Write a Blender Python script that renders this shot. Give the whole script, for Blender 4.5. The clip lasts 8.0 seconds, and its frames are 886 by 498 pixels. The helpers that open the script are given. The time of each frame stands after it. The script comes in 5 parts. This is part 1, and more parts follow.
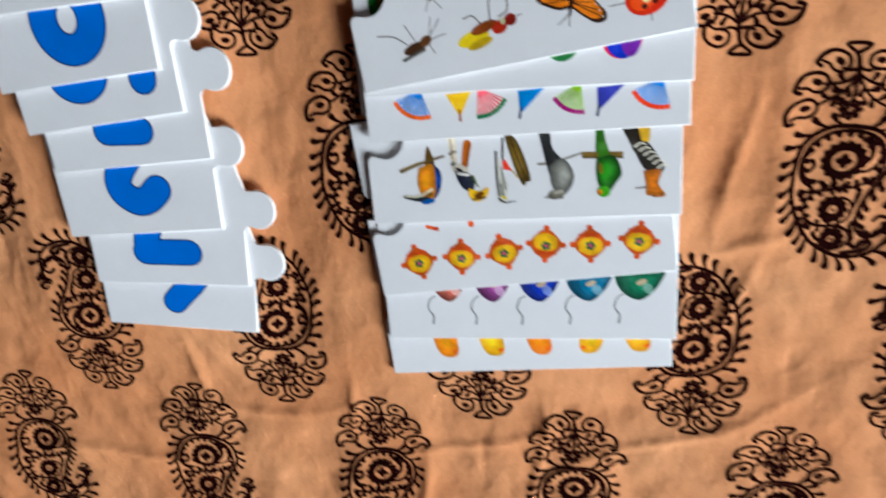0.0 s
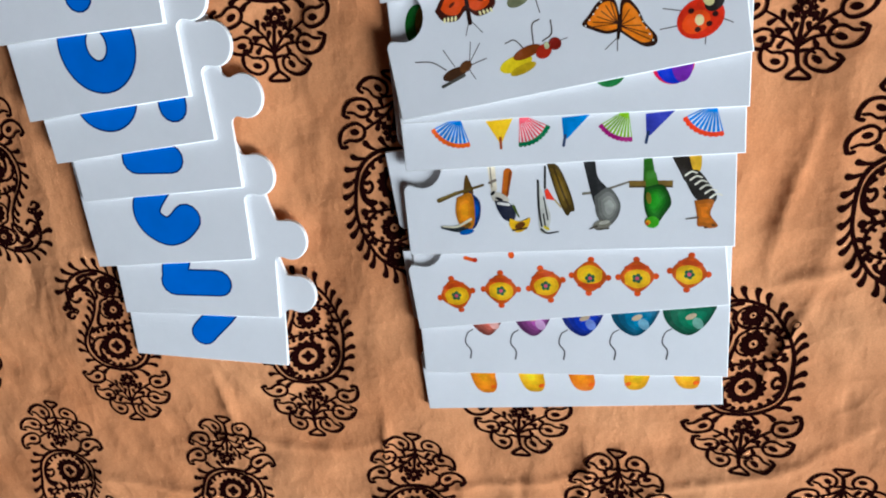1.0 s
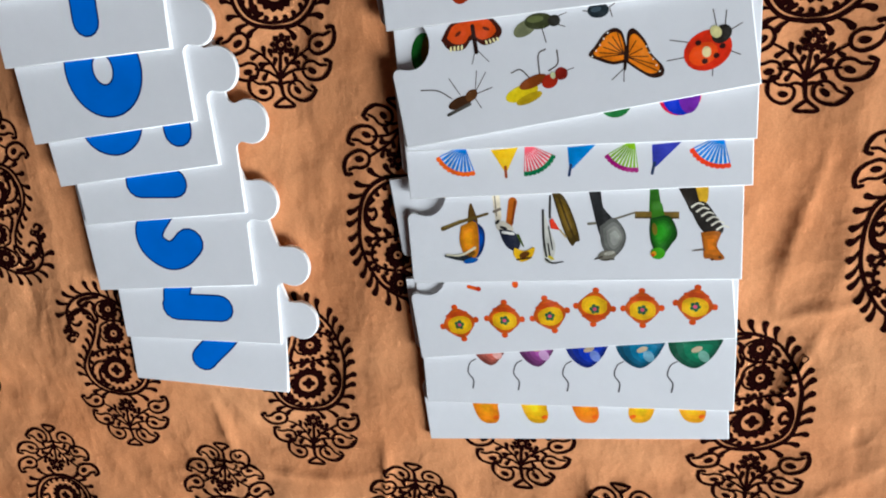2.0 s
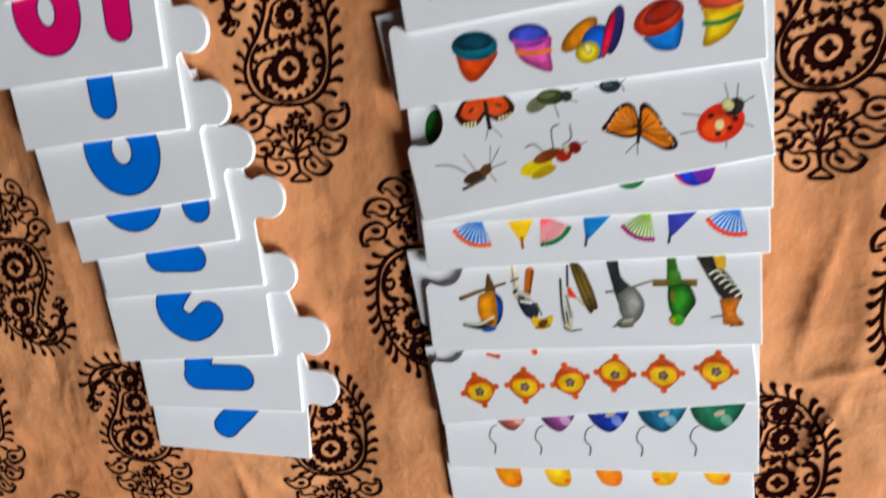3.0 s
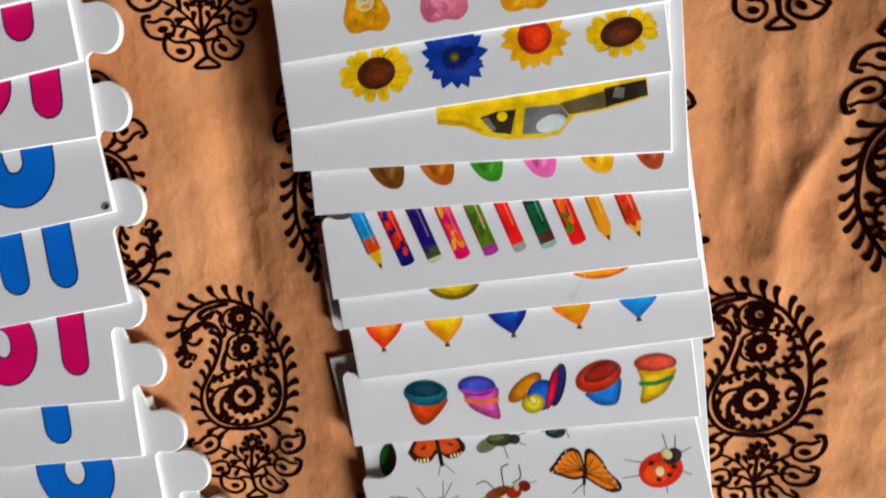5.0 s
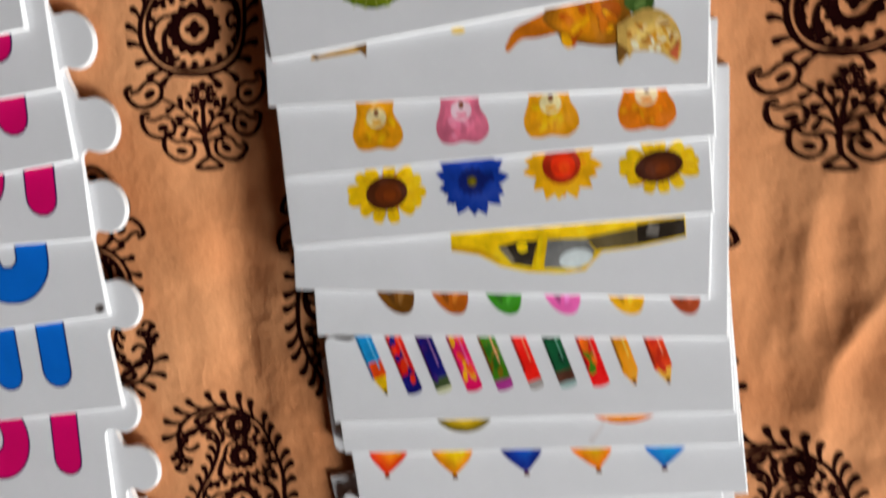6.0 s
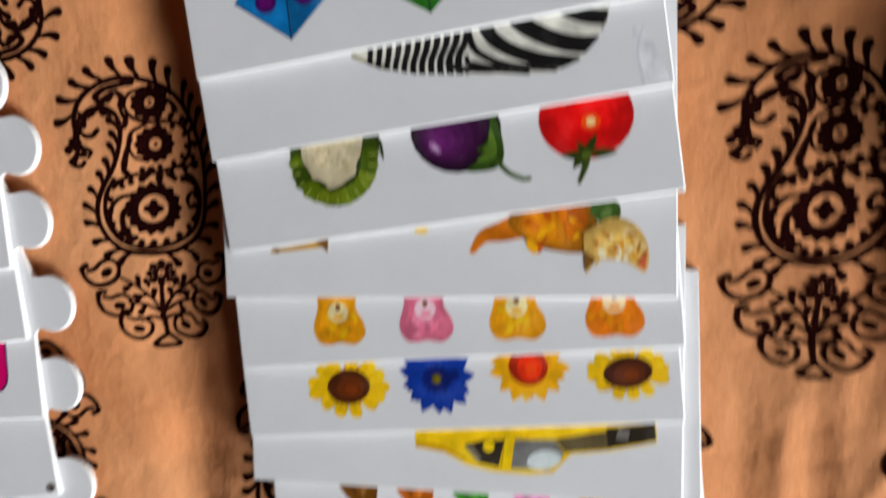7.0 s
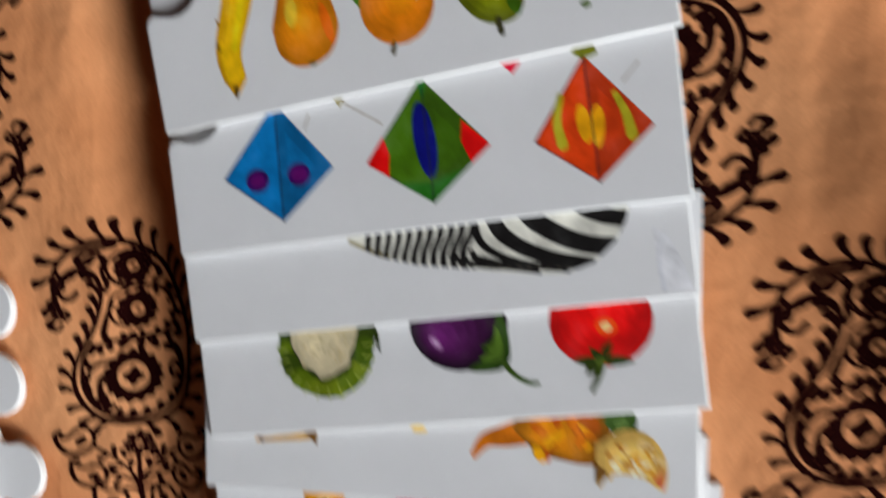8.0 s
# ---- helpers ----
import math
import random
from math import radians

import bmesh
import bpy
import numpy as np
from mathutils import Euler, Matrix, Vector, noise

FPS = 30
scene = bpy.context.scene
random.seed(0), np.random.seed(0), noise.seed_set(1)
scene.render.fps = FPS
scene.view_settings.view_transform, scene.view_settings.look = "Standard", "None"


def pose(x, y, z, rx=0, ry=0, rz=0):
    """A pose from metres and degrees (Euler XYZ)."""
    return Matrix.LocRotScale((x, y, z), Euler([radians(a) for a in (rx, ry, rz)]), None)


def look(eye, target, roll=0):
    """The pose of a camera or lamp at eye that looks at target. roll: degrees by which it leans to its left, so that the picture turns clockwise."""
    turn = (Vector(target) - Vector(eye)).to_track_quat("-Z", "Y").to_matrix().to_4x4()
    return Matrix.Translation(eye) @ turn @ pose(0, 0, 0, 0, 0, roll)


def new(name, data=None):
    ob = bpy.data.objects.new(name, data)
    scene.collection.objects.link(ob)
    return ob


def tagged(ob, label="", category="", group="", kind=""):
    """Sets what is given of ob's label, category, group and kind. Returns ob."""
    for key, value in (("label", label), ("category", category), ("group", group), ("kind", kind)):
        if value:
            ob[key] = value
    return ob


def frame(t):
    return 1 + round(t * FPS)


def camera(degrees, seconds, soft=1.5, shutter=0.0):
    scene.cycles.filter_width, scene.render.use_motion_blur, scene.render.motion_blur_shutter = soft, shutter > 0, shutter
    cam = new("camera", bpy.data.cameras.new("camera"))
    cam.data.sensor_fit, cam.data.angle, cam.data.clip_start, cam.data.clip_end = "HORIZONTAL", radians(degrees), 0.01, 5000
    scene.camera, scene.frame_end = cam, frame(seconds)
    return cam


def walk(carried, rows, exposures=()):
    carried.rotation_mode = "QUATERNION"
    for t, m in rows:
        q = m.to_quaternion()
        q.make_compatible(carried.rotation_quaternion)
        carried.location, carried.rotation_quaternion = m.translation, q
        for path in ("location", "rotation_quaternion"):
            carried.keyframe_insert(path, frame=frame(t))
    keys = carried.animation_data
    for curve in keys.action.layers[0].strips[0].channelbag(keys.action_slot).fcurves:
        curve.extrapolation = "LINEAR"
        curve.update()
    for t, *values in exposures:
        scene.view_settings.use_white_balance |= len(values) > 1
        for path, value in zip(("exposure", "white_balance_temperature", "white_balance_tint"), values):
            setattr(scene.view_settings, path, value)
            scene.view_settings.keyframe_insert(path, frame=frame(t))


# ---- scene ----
# the camera and its walk
cam = camera(59.83, 8.0, soft=1.9, shutter=0.75)
PATH = [
    (0.0, -0.00963, -0.03547, 0.26618, -23.478, 9.642, -1.611),
    (0.2, -0.01161, -0.03435, 0.26151, -23.049, 10.616, -2.109),
    (0.5, -0.01431, -0.03307, 0.25397, -22.527, 10.866, -0.690),
    (0.8, -0.01759, -0.03307, 0.25519, -22.526, 11.756, -1.516),
    (1.0, -0.01812, -0.03394, 0.25444, -22.520, 11.066, -2.192),
    (1.2, -0.01819, -0.03400, 0.25428, -21.534, 11.226, -1.842),
    (2.3, -0.01850, -0.03135, 0.25099, -20.681, 12.103, -1.506),
    (2.4, -0.01909, -0.03035, 0.25086, -20.668, 12.374, -1.452),
    (2.5, -0.01888, -0.02900, 0.25004, -20.398, 12.699, -1.770),
    (2.8, -0.02157, -0.02311, 0.24679, -19.498, 12.784, -3.109),
    (3.0, -0.02044, -0.01464, 0.24679, -19.928, 11.954, -3.451),
    (3.2, -0.01527, -0.00617, 0.24711, -19.571, 11.898, -3.691),
    (3.5, -0.01057, 0.00876, 0.24910, -19.348, 12.135, -3.673),
    (3.8, -0.01190, 0.02564, 0.24395, -18.554, 10.331, -3.466),
    (4.0, -0.01367, 0.02968, 0.23740, -16.919, 9.972, -4.087),
    (4.2, -0.02052, 0.04160, 0.23730, -16.853, 10.227, -4.152),
    (4.5, -0.02198, 0.05363, 0.23715, -14.411, 8.721, -3.813),
    (4.6, -0.01848, 0.05945, 0.23512, -14.655, 9.271, -3.844),
    (4.7, -0.01799, 0.06265, 0.23446, -14.118, 8.397, -3.670),
    (5.8, -0.01365, 0.09179, 0.20816, -14.515, 10.012, -2.786),
    (6.0, -0.01373, 0.10417, 0.20180, -15.375, 11.525, -2.164),
    (6.2, -0.01287, 0.11489, 0.19547, -14.541, 11.734, -2.301),
    (6.5, -0.00455, 0.12535, 0.19389, -13.595, 11.587, -2.413),
    (6.8, -0.00913, 0.13411, 0.18903, -14.094, 10.446, -3.110),
    (7.0, -0.00960, 0.14129, 0.18527, -12.398, 10.689, -1.778),
    (7.3, -0.00581, 0.15297, 0.17931, -11.458, 11.003, 0.509),
    (7.5, -0.00607, 0.15720, 0.17816, -11.411, 10.775, 1.436),
    (7.7, -0.00642, 0.16584, 0.17368, -11.723, 10.938, 0.877),
    (7.8, -0.00824, 0.17144, 0.17096, -12.008, 10.112, 0.362),
    (8.0, -0.01154, 0.17416, 0.16422, -9.621, 11.549, -0.404),
]
walk(cam, [(t, pose(*p)) for t, *p in PATH], [(0.0, 0.04, 6000, 6), (0.5, 0.0, 5800, 5.5), (1.5, 0.0, 5850, 6), (2.5, 0.0, 6350, 8), (3.5, -0.04, 6450, 8.5), (4.5, -0.04, 6600, 9), (6.0, -0.12, 6650, 10), (6.5, -0.10, 6600, 9.5), (7.0, -0.04, 6500, 9.5), (7.5, -0.02, 6500, 9.5), (8.0, -0.09, 6450, 9)])

# ---- light: a dim daylit room with one window on the sunny side ----
world = bpy.data.worlds.new("world")
scene.world = world
world.use_nodes = True
wn = world.node_tree
sky = wn.nodes.new("ShaderNodeTexSky")
sky.sky_type, sky.sun_disc = "NISHITA", False
sky.sun_elevation, sky.sun_rotation = radians(38), radians(120)
wn.links.new(sky.outputs["Color"], wn.nodes["Background"].inputs["Color"])
wn.nodes["Background"].inputs["Strength"].default_value = 0.06
WINDOW = Vector((2.40, -1.63, 1.62))        # middle of the window's opening
sun_window = new("window_light", bpy.data.lights.new("window_light", "AREA"))
sun_window.data.shape, sun_window.data.size, sun_window.data.size_y = "RECTANGLE", 1.10, 1.50
sun_window.data.energy, sun_window.data.color = 196.0, (0.94, 0.975, 1.0)
sun_window.matrix_world = look(WINDOW, (-0.05, 0.0, 0.0))

# ---- materials ----


def lin(r, g, b):
    return tuple((c / 12.92 if c <= 0.04045 else ((c + 0.055) / 1.055) ** 2.4) for c in (r / 255, g / 255, b / 255)) + (1.0,)


def shader(name, color, rough=0.5, spec=0.5):
    m = bpy.data.materials.new(name)
    m.use_nodes = True
    b = m.node_tree.nodes["Principled BSDF"]
    b.inputs["Base Color"].default_value = color
    b.inputs["Roughness"].default_value = rough
    b.inputs["Specular IOR Level"].default_value = spec
    return m, m.node_tree, b


def noise_node(nt, scale, detail=3.0, rough=0.5, stretch=(1, 1, 1)):
    tc = nt.nodes.new("ShaderNodeTexCoord")
    mp = nt.nodes.new("ShaderNodeMapping")
    mp.inputs["Scale"].default_value = stretch
    n = nt.nodes.new("ShaderNodeTexNoise")
    n.inputs["Scale"].default_value, n.inputs["Detail"].default_value, n.inputs["Roughness"].default_value = scale, detail, rough
    nt.links.new(tc.outputs["Object"], mp.inputs["Vector"])
    nt.links.new(mp.outputs["Vector"], n.inputs["Vector"])
    return n.outputs["Fac"]


def ramp(nt, fac, stops):
    r = nt.nodes.new("ShaderNodeValToRGB")
    while len(r.color_ramp.elements) < len(stops):
        r.color_ramp.elements.new(0.5)
    for e, (p, c) in zip(r.color_ramp.elements, stops):
        e.position, e.color = p, c
    nt.links.new(fac, r.inputs["Fac"])
    return r.outputs["Color"]


def mix(nt, kind, fac, a, b):
    m = nt.nodes.new("ShaderNodeMix")
    m.data_type, m.blend_type = "RGBA", kind
    if isinstance(fac, float):
        m.inputs[0].default_value = fac
    else:
        nt.links.new(fac, m.inputs[0])
    for k, v in ((6, a), (7, b)):
        if isinstance(v, tuple):
            m.inputs[k].default_value = v
        else:
            nt.links.new(v, m.inputs[k])
    return m.outputs[2]


def bump(nt, b, height, strength, distance):
    n = nt.nodes.new("ShaderNodeBump")
    n.inputs["Strength"].default_value, n.inputs["Distance"].default_value = strength, distance
    nt.links.new(height, n.inputs["Height"])
    nt.links.new(n.outputs["Normal"], b.inputs["Normal"])


def cloth_material():
    """Thin tan cotton: uneven dye, slubs along warp and weft, a fine weave and small pressed creases."""
    m, nt, b = shader("tan_cotton", (0.5, 0.25, 0.12, 1), 0.85, 0.12)
    blotch = ramp(nt, noise_node(nt, 16, 4), [(0.3, lin(200, 129, 82)), (0.5, lin(208, 141, 94)), (0.72, lin(219, 154, 106))])
    slub = ramp(nt, noise_node(nt, 300, 4, 0.65, (1, 0.12, 1)), [(0.30, (0.70, 0.64, 0.58, 1)), (0.60, (1, 1, 1, 1))])
    weft = ramp(nt, noise_node(nt, 300, 4, 0.65, (0.12, 1, 1)), [(0.30, (0.74, 0.69, 0.63, 1)), (0.60, (1, 1, 1, 1))])
    col = mix(nt, "MULTIPLY", 0.09, mix(nt, "MULTIPLY", 0.09, blotch, slub), weft)
    fine = ramp(nt, noise_node(nt, 1400, 2), [(0.35, (0.80, 0.78, 0.76, 1)), (0.65, (1, 1, 1, 1))])
    nt.links.new(mix(nt, "MULTIPLY", 0.5, col, fine), b.inputs["Base Color"])
    threads = nt.nodes.new("ShaderNodeMath")
    threads.operation = "ADD"
    nt.links.new(noise_node(nt, 420, 3, 0.6, (1, 0.14, 1)), threads.inputs[0])
    nt.links.new(noise_node(nt, 420, 3, 0.6, (0.14, 1, 1)), threads.inputs[1])
    crumple = nt.nodes.new("ShaderNodeMath")
    crumple.operation = "MULTIPLY_ADD"
    crumple.inputs[1].default_value = 7.0
    nt.links.new(noise_node(nt, 85, 5, 0.6, (1, 0.7, 1)), crumple.inputs[0])
    nt.links.new(threads.outputs[0], crumple.inputs[2])
    creases = crumple.outputs[0]
    for scale, stretch, high in ((30, (1, 0.75, 1), 24.0), (62, (0.8, 1, 1), 10.0), (120, (1, 0.8, 1), 6.0)):      # sharp-backed little creases
        off = nt.nodes.new("ShaderNodeMath")
        off.operation = "SUBTRACT"
        off.inputs[1].default_value = 0.5
        nt.links.new(noise_node(nt, scale, 2, 0.5, stretch), off.inputs[0])
        back = nt.nodes.new("ShaderNodeMath")
        back.operation = "ABSOLUTE"
        nt.links.new(off.outputs[0], back.inputs[0])
        low = nt.nodes.new("ShaderNodeMath")
        low.operation = "MULTIPLY_ADD"
        low.inputs[1].default_value = -high
        nt.links.new(back.outputs[0], low.inputs[0])
        nt.links.new(creases, low.inputs[2])
        creases = low.outputs[0]
    bump(nt, b, creases, 0.36, 0.00035)
    return m


def ink_on_cloth():
    m, nt, b = shader("block_print_ink", (0.03, 0.02, 0.02, 1), 0.9, 0.0)
    nt.links.new(ramp(nt, noise_node(nt, 420, 5, 0.75), [(0.30, lin(20, 4, 4)), (0.62, lin(30, 8, 7)), (0.82, lin(64, 30, 21))]), b.inputs["Base Color"])
    return m


def paper(name, color, rough, spec, grain=0.04):
    m, nt, b = shader(name, color, rough, spec)
    dim = tuple(c * (1 - grain) for c in color[:3]) + (1,)
    nt.links.new(ramp(nt, noise_node(nt, 45, 5, 0.65), [(0.35, dim), (0.6, color)]), b.inputs["Base Color"])
    bump(nt, b, noise_node(nt, 130, 4, 0.6), 0.10, 0.0006)
    return m


CLOTH = cloth_material()
INK = ink_on_cloth()
FACE = paper("laminated_card", (0.71, 0.71, 0.725, 1), 0.42, 0.4)
# white board; part of the rims' caught light is put into its paler tone
BOARD = paper("cut_board_edge", (0.84, 0.84, 0.83, 1), 0.6, 0.3)
# unseen room shell: walls and floor dark red to keep bounced light low and warm
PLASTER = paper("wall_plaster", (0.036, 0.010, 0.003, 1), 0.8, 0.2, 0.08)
FLOOR = paper("floor_tile", (0.040, 0.013, 0.005, 1), 0.5, 0.4, 0.2)
MATTRESS = paper("mattress_cover", (0.5, 0.45, 0.4, 1), 0.8, 0.2, 0.1)
GLASS = bpy.data.materials.new("window_glass")
GLASS.use_nodes = True
gb = GLASS.node_tree.nodes["Principled BSDF"]
gb.inputs["Transmission Weight"].default_value, gb.inputs["Roughness"].default_value = 1.0, 0.02
inks = {}


def solid_ink(r, g, b):
    """An even printed colour."""
    if (r, g, b, 1) not in inks:
        inks[(r, g, b, 1)] = paper("solid_ink", lin(r, g, b), 0.45, 0.16, 0.10)
    return inks[(r, g, b, 1)]


def ink(r, g, b):
    """A printed colour on laminated card: darker and lighter flecks at two scales, as in a printed photograph."""
    if (r, g, b) not in inks:
        c = lin(r, g, b)
        g0 = sum(c[:3]) / 3
        c = tuple(min(0.85, max(0.004, g0 + (v - g0) * 1.12)) * 1.06 for v in c[:3]) + (1,)
        m, nt, bsdf = shader("print_ink", c, 0.45, 0.14)
        soft = ramp(nt, noise_node(nt, 170, 3, 0.6), [(0.34, tuple(v * 0.72 for v in c[:3]) + (1,)), (0.52, c), (0.72, tuple(min(0.9, v * 1.15 + 0.02) for v in c[:3]) + (1,))])
        fleck = ramp(nt, noise_node(nt, 800, 3, 0.6), [(0.36, (0.72, 0.72, 0.72, 1)), (0.6, (1, 1, 1, 1))])
        nt.links.new(mix(nt, "MULTIPLY", 0.25, soft, fleck), bsdf.inputs["Base Color"])
        inks[(r, g, b)] = m
    return inks[(r, g, b)]


# ---- flat drawing: every shape is a list of faces, every face a list of (x, y) ----


def mesh_of(name, verts, faces, mats, index=None):
    me = bpy.data.meshes.new(name)
    me.from_pydata(verts, [], faces)
    for m in mats:
        me.materials.append(m)
    if index is not None:
        me.polygons.foreach_set("material_index", index)
    me.update()
    return me


def ell(cx, cy, rx, ry=None, rot=0.0, a0=0.0, a1=360.0, n=22):
    ry = rx if ry is None else ry
    c, s = math.cos(radians(rot)), math.sin(radians(rot))
    full = a1 - a0 >= 360
    out = []
    for i in range(n if full else n + 1):
        a = radians(a0 + (a1 - a0) * i / n)
        x, y = rx * math.cos(a), ry * math.sin(a)
        out.append((cx + c * x - s * y, cy + s * x + c * y))
    return [out]


def blob(*pts):
    """A soft closed outline through the points."""
    line = smooth(list(pts) + [pts[0]], 4)
    return [[tuple(p) for p in line[:-1]]]


def poly(*pts):
    return [list(pts)]


def smooth(pts, per=6):
    """A soft curve through the points."""
    p = [Vector(q) for q in pts]
    p = [p[0] * 2 - p[1]] + p + [p[-1] * 2 - p[-2]]
    out = []
    for i in range(1, len(p) - 2):
        for k in range(per):
            t = k / per
            out.append(0.5 * (2 * p[i] + (p[i + 1] - p[i - 1]) * t + (2 * p[i - 1] - 5 * p[i] + 4 * p[i + 1] - p[i + 2]) * t * t
                              + (3 * p[i] - p[i - 1] - 3 * p[i + 1] + p[i + 2]) * t ** 3))
    return out + [p[-2]]


def stroke(pts, w, w1=None, per=5, caps=True):
    """A band along a soft curve, from width w to w1, with round ends."""
    w1 = w if w1 is None else w1
    line = smooth(pts, per) if per > 1 else [Vector(q) for q in pts]
    n, faces, prev = len(line), [], None
    for i, p in enumerate(line):
        d = (line[min(i + 1, n - 1)] - line[max(i - 1, 0)])
        d = d.normalized() if d.length > 0 else Vector((1, 0))
        h = 0.5 * (w + (w1 - w) * i / (n - 1))
        side = Vector((-d.y, d.x)) * h
        now = (tuple(p + side), tuple(p - side))
        if prev:
            faces.append([prev[0], prev[1], now[1], now[0]])
        else:
            first = now
        prev = now
    if caps:
        for lead, ww, (p0, p1) in ((False, w, first), (True, w1, prev)):
            if ww > 0:          # a round end from one side of the band to the other
                a, c = (p1, p0) if lead else (p0, p1)
                mx, my = (a[0] + c[0]) / 2, (a[1] + c[1]) / 2
                ux, uy = a[0] - mx, a[1] - my
                faces.append([a] + [(mx + ux * math.cos(k * math.pi / 7) - uy * math.sin(k * math.pi / 7), my + uy * math.cos(k * math.pi / 7) + ux * math.sin(k * math.pi / 7)) for k in range(1, 7)] + [c])
    return faces


def ring(cx, cy, r, w, n=22, squash=1.0):
    a = [(cx + r * math.cos(2 * math.pi * i / n), cy + squash * r * math.sin(2 * math.pi * i / n)) for i in range(n + 1)]
    return stroke(a, w, per=1, caps=False)


def leaf(x, y, length, width, ang, n=6):
    """A pointed leaf from its root at (x, y)."""
    c, s = math.cos(radians(ang)), math.sin(radians(ang))
    side = [(length * i / n, width * 0.5 * math.sin(math.pi * (i / n) ** 0.75)) for i in range(n + 1)]
    pts = side + [(a, -b) for a, b in side[-2:0:-1]]
    return [[(x + c * a - s * b, y + s * a + c * b) for a, b in pts]]


def moved(faces, dx=0.0, dy=0.0, rot=0.0, k=1.0, flip=False):
    c, s = math.cos(radians(rot)) * k, math.sin(radians(rot)) * k
    m = -1 if flip else 1
    return [[(dx + c * m * x - s * y, dy + s * m * x + c * y) for x, y in f] for f in faces]


def shade(faces, colour, hx, hy, low=0.62, high=1.12, steps=5, shrink=0.62):
    """Layers of one printed photograph: the shape in a deep tone, then smaller and lighter towards (hx, hy)."""
    out = []
    for k in range(steps):
        f = k / (steps - 1)
        s = 1 - shrink * f
        tone = low + (high - low) * f
        out.append((tuple(max(0, min(255, int(v * tone))) for v in colour), moved(faces, hx * (1 - s), hy * (1 - s), 0, s)))
    return out


def flecks(cx, cy, rx, ry, colours, n, seed, size=0.7, rot=0.0):
    """Small soft-edged patches strewn over an oval of a printed photograph."""
    r, out = random.Random(seed), [(c, []) for c in colours]
    for k in range(n):
        a, d = r.uniform(0, 6.28), math.sqrt(r.random())
        u, v = rx * d * math.cos(a), ry * d * math.sin(a)
        c, q = math.cos(radians(rot)), math.sin(radians(rot))
        out[k % len(colours)][1].extend(ell(cx + c * u - q * v, cy + q * u + c * v, size * r.uniform(0.6, 1.5), size * r.uniform(0.35, 0.8), r.uniform(0, 180), n=7))
    return out


def clipped(faces, hull):
    """Cuts faces to a convex outline that runs anticlockwise."""
    out = []
    for f in faces:
        for (ax, ay), (bx, by) in zip(hull, hull[1:] + hull[:1]):
            kept = []
            for p, q in zip(f, f[1:] + f[:1]):
                dp = (bx - ax) * (p[1] - ay) - (by - ay) * (p[0] - ax)
                dq = (bx - ax) * (q[1] - ay) - (by - ay) * (q[0] - ax)
                if dp >= 0:
                    kept.append((p[0], p[1]))
                if dp * dq < 0:
                    u = dp / (dp - dq)
                    kept.append((p[0] + (q[0] - p[0]) * u, p[1] + (q[1] - p[1]) * u))
            f = kept
            if len(f) < 3:
                break
        if len(f) > 2:
            out.append(f)
    return out


def part(name, verts, faces, mats, parent, label="", index=None):
    ob = new(name, mesh_of(name, verts, faces, mats, index))
    ob.parent = parent
    if label:
        tagged(ob, label)
    return ob


def lifted(faces, hair):
    """Joins faces that share corners; each joined shape gets its own hair of height. Gives vertices with that height, and faces."""
    ids, root, out = {}, [], []
    for f in faces:
        idx = [ids.setdefault((round(x, 7), round(y, 7)), len(ids)) for x, y in f]
        root += range(len(root), len(ids))
        for k in idx:
            a, c = idx[0], k
            while root[a] != a:
                a = root[a]
            while root[c] != c:
                c = root[c]
            root[c] = a
        out.append([v for n, v in enumerate(idx) if v != idx[n - 1]])
    order, verts = {}, []
    for k, (x, y) in enumerate(ids):
        while root[k] != root[root[k]]:
            root[k] = root[root[k]]
        verts.append((x, y, hair * (order.setdefault(root[k], len(order)) % 25)))
    return verts, [f for f in out if len(f) > 2]


def printed(parent, name, layers, label="", even=False):
    """A print on a card: layers of (colour, faces in millimetres), each a hair above the one before."""
    verts, faces, index, mats = [], [], [], []
    for k, (colour, shape) in enumerate(layers):
        m = solid_ink(*colour) if even else ink(*colour)
        if m not in mats:
            mats.append(m)
        v, f = lifted(shape, 0.000001)
        base = len(verts)
        verts += [(x * 0.001, y * 0.001, THICK + 0.00006 + 0.000014 * k + z) for x, y, z in v]
        faces += [[base + n for n in q] for q in f]
        index += [mats.index(m)] * len(f)
    sheet_on = next(c for c in parent.children if c.name.startswith("face_sheet"))
    return part(name, verts, faces, mats, sheet_on, label, index)


# ---- the place: plain room, bed and its printed sheet ----
THICK = 0.0018          # board of the cards
LENGTH = 0.068          # of a card, across the row of pieces
SPAN = 0.067            # width of a number piece
WIDE = 0.1105           # width of a picture piece


def box(name, lo, hi, mat, **tags):
    bm = bmesh.new()
    bmesh.ops.create_cube(bm, size=1.0)
    for v in bm.verts:
        v.co = Vector([(a + b) / 2 + (b - a) * c for a, b, c in zip(lo, hi, v.co)])
    bmesh.ops.bevel(bm, geom=bm.edges[:], offset=0.004, segments=2, affect="EDGES")
    me = bpy.data.meshes.new(name)
    bm.to_mesh(me)
    bm.free()
    me.materials.append(mat)
    return tagged(new(name, me), **tags)


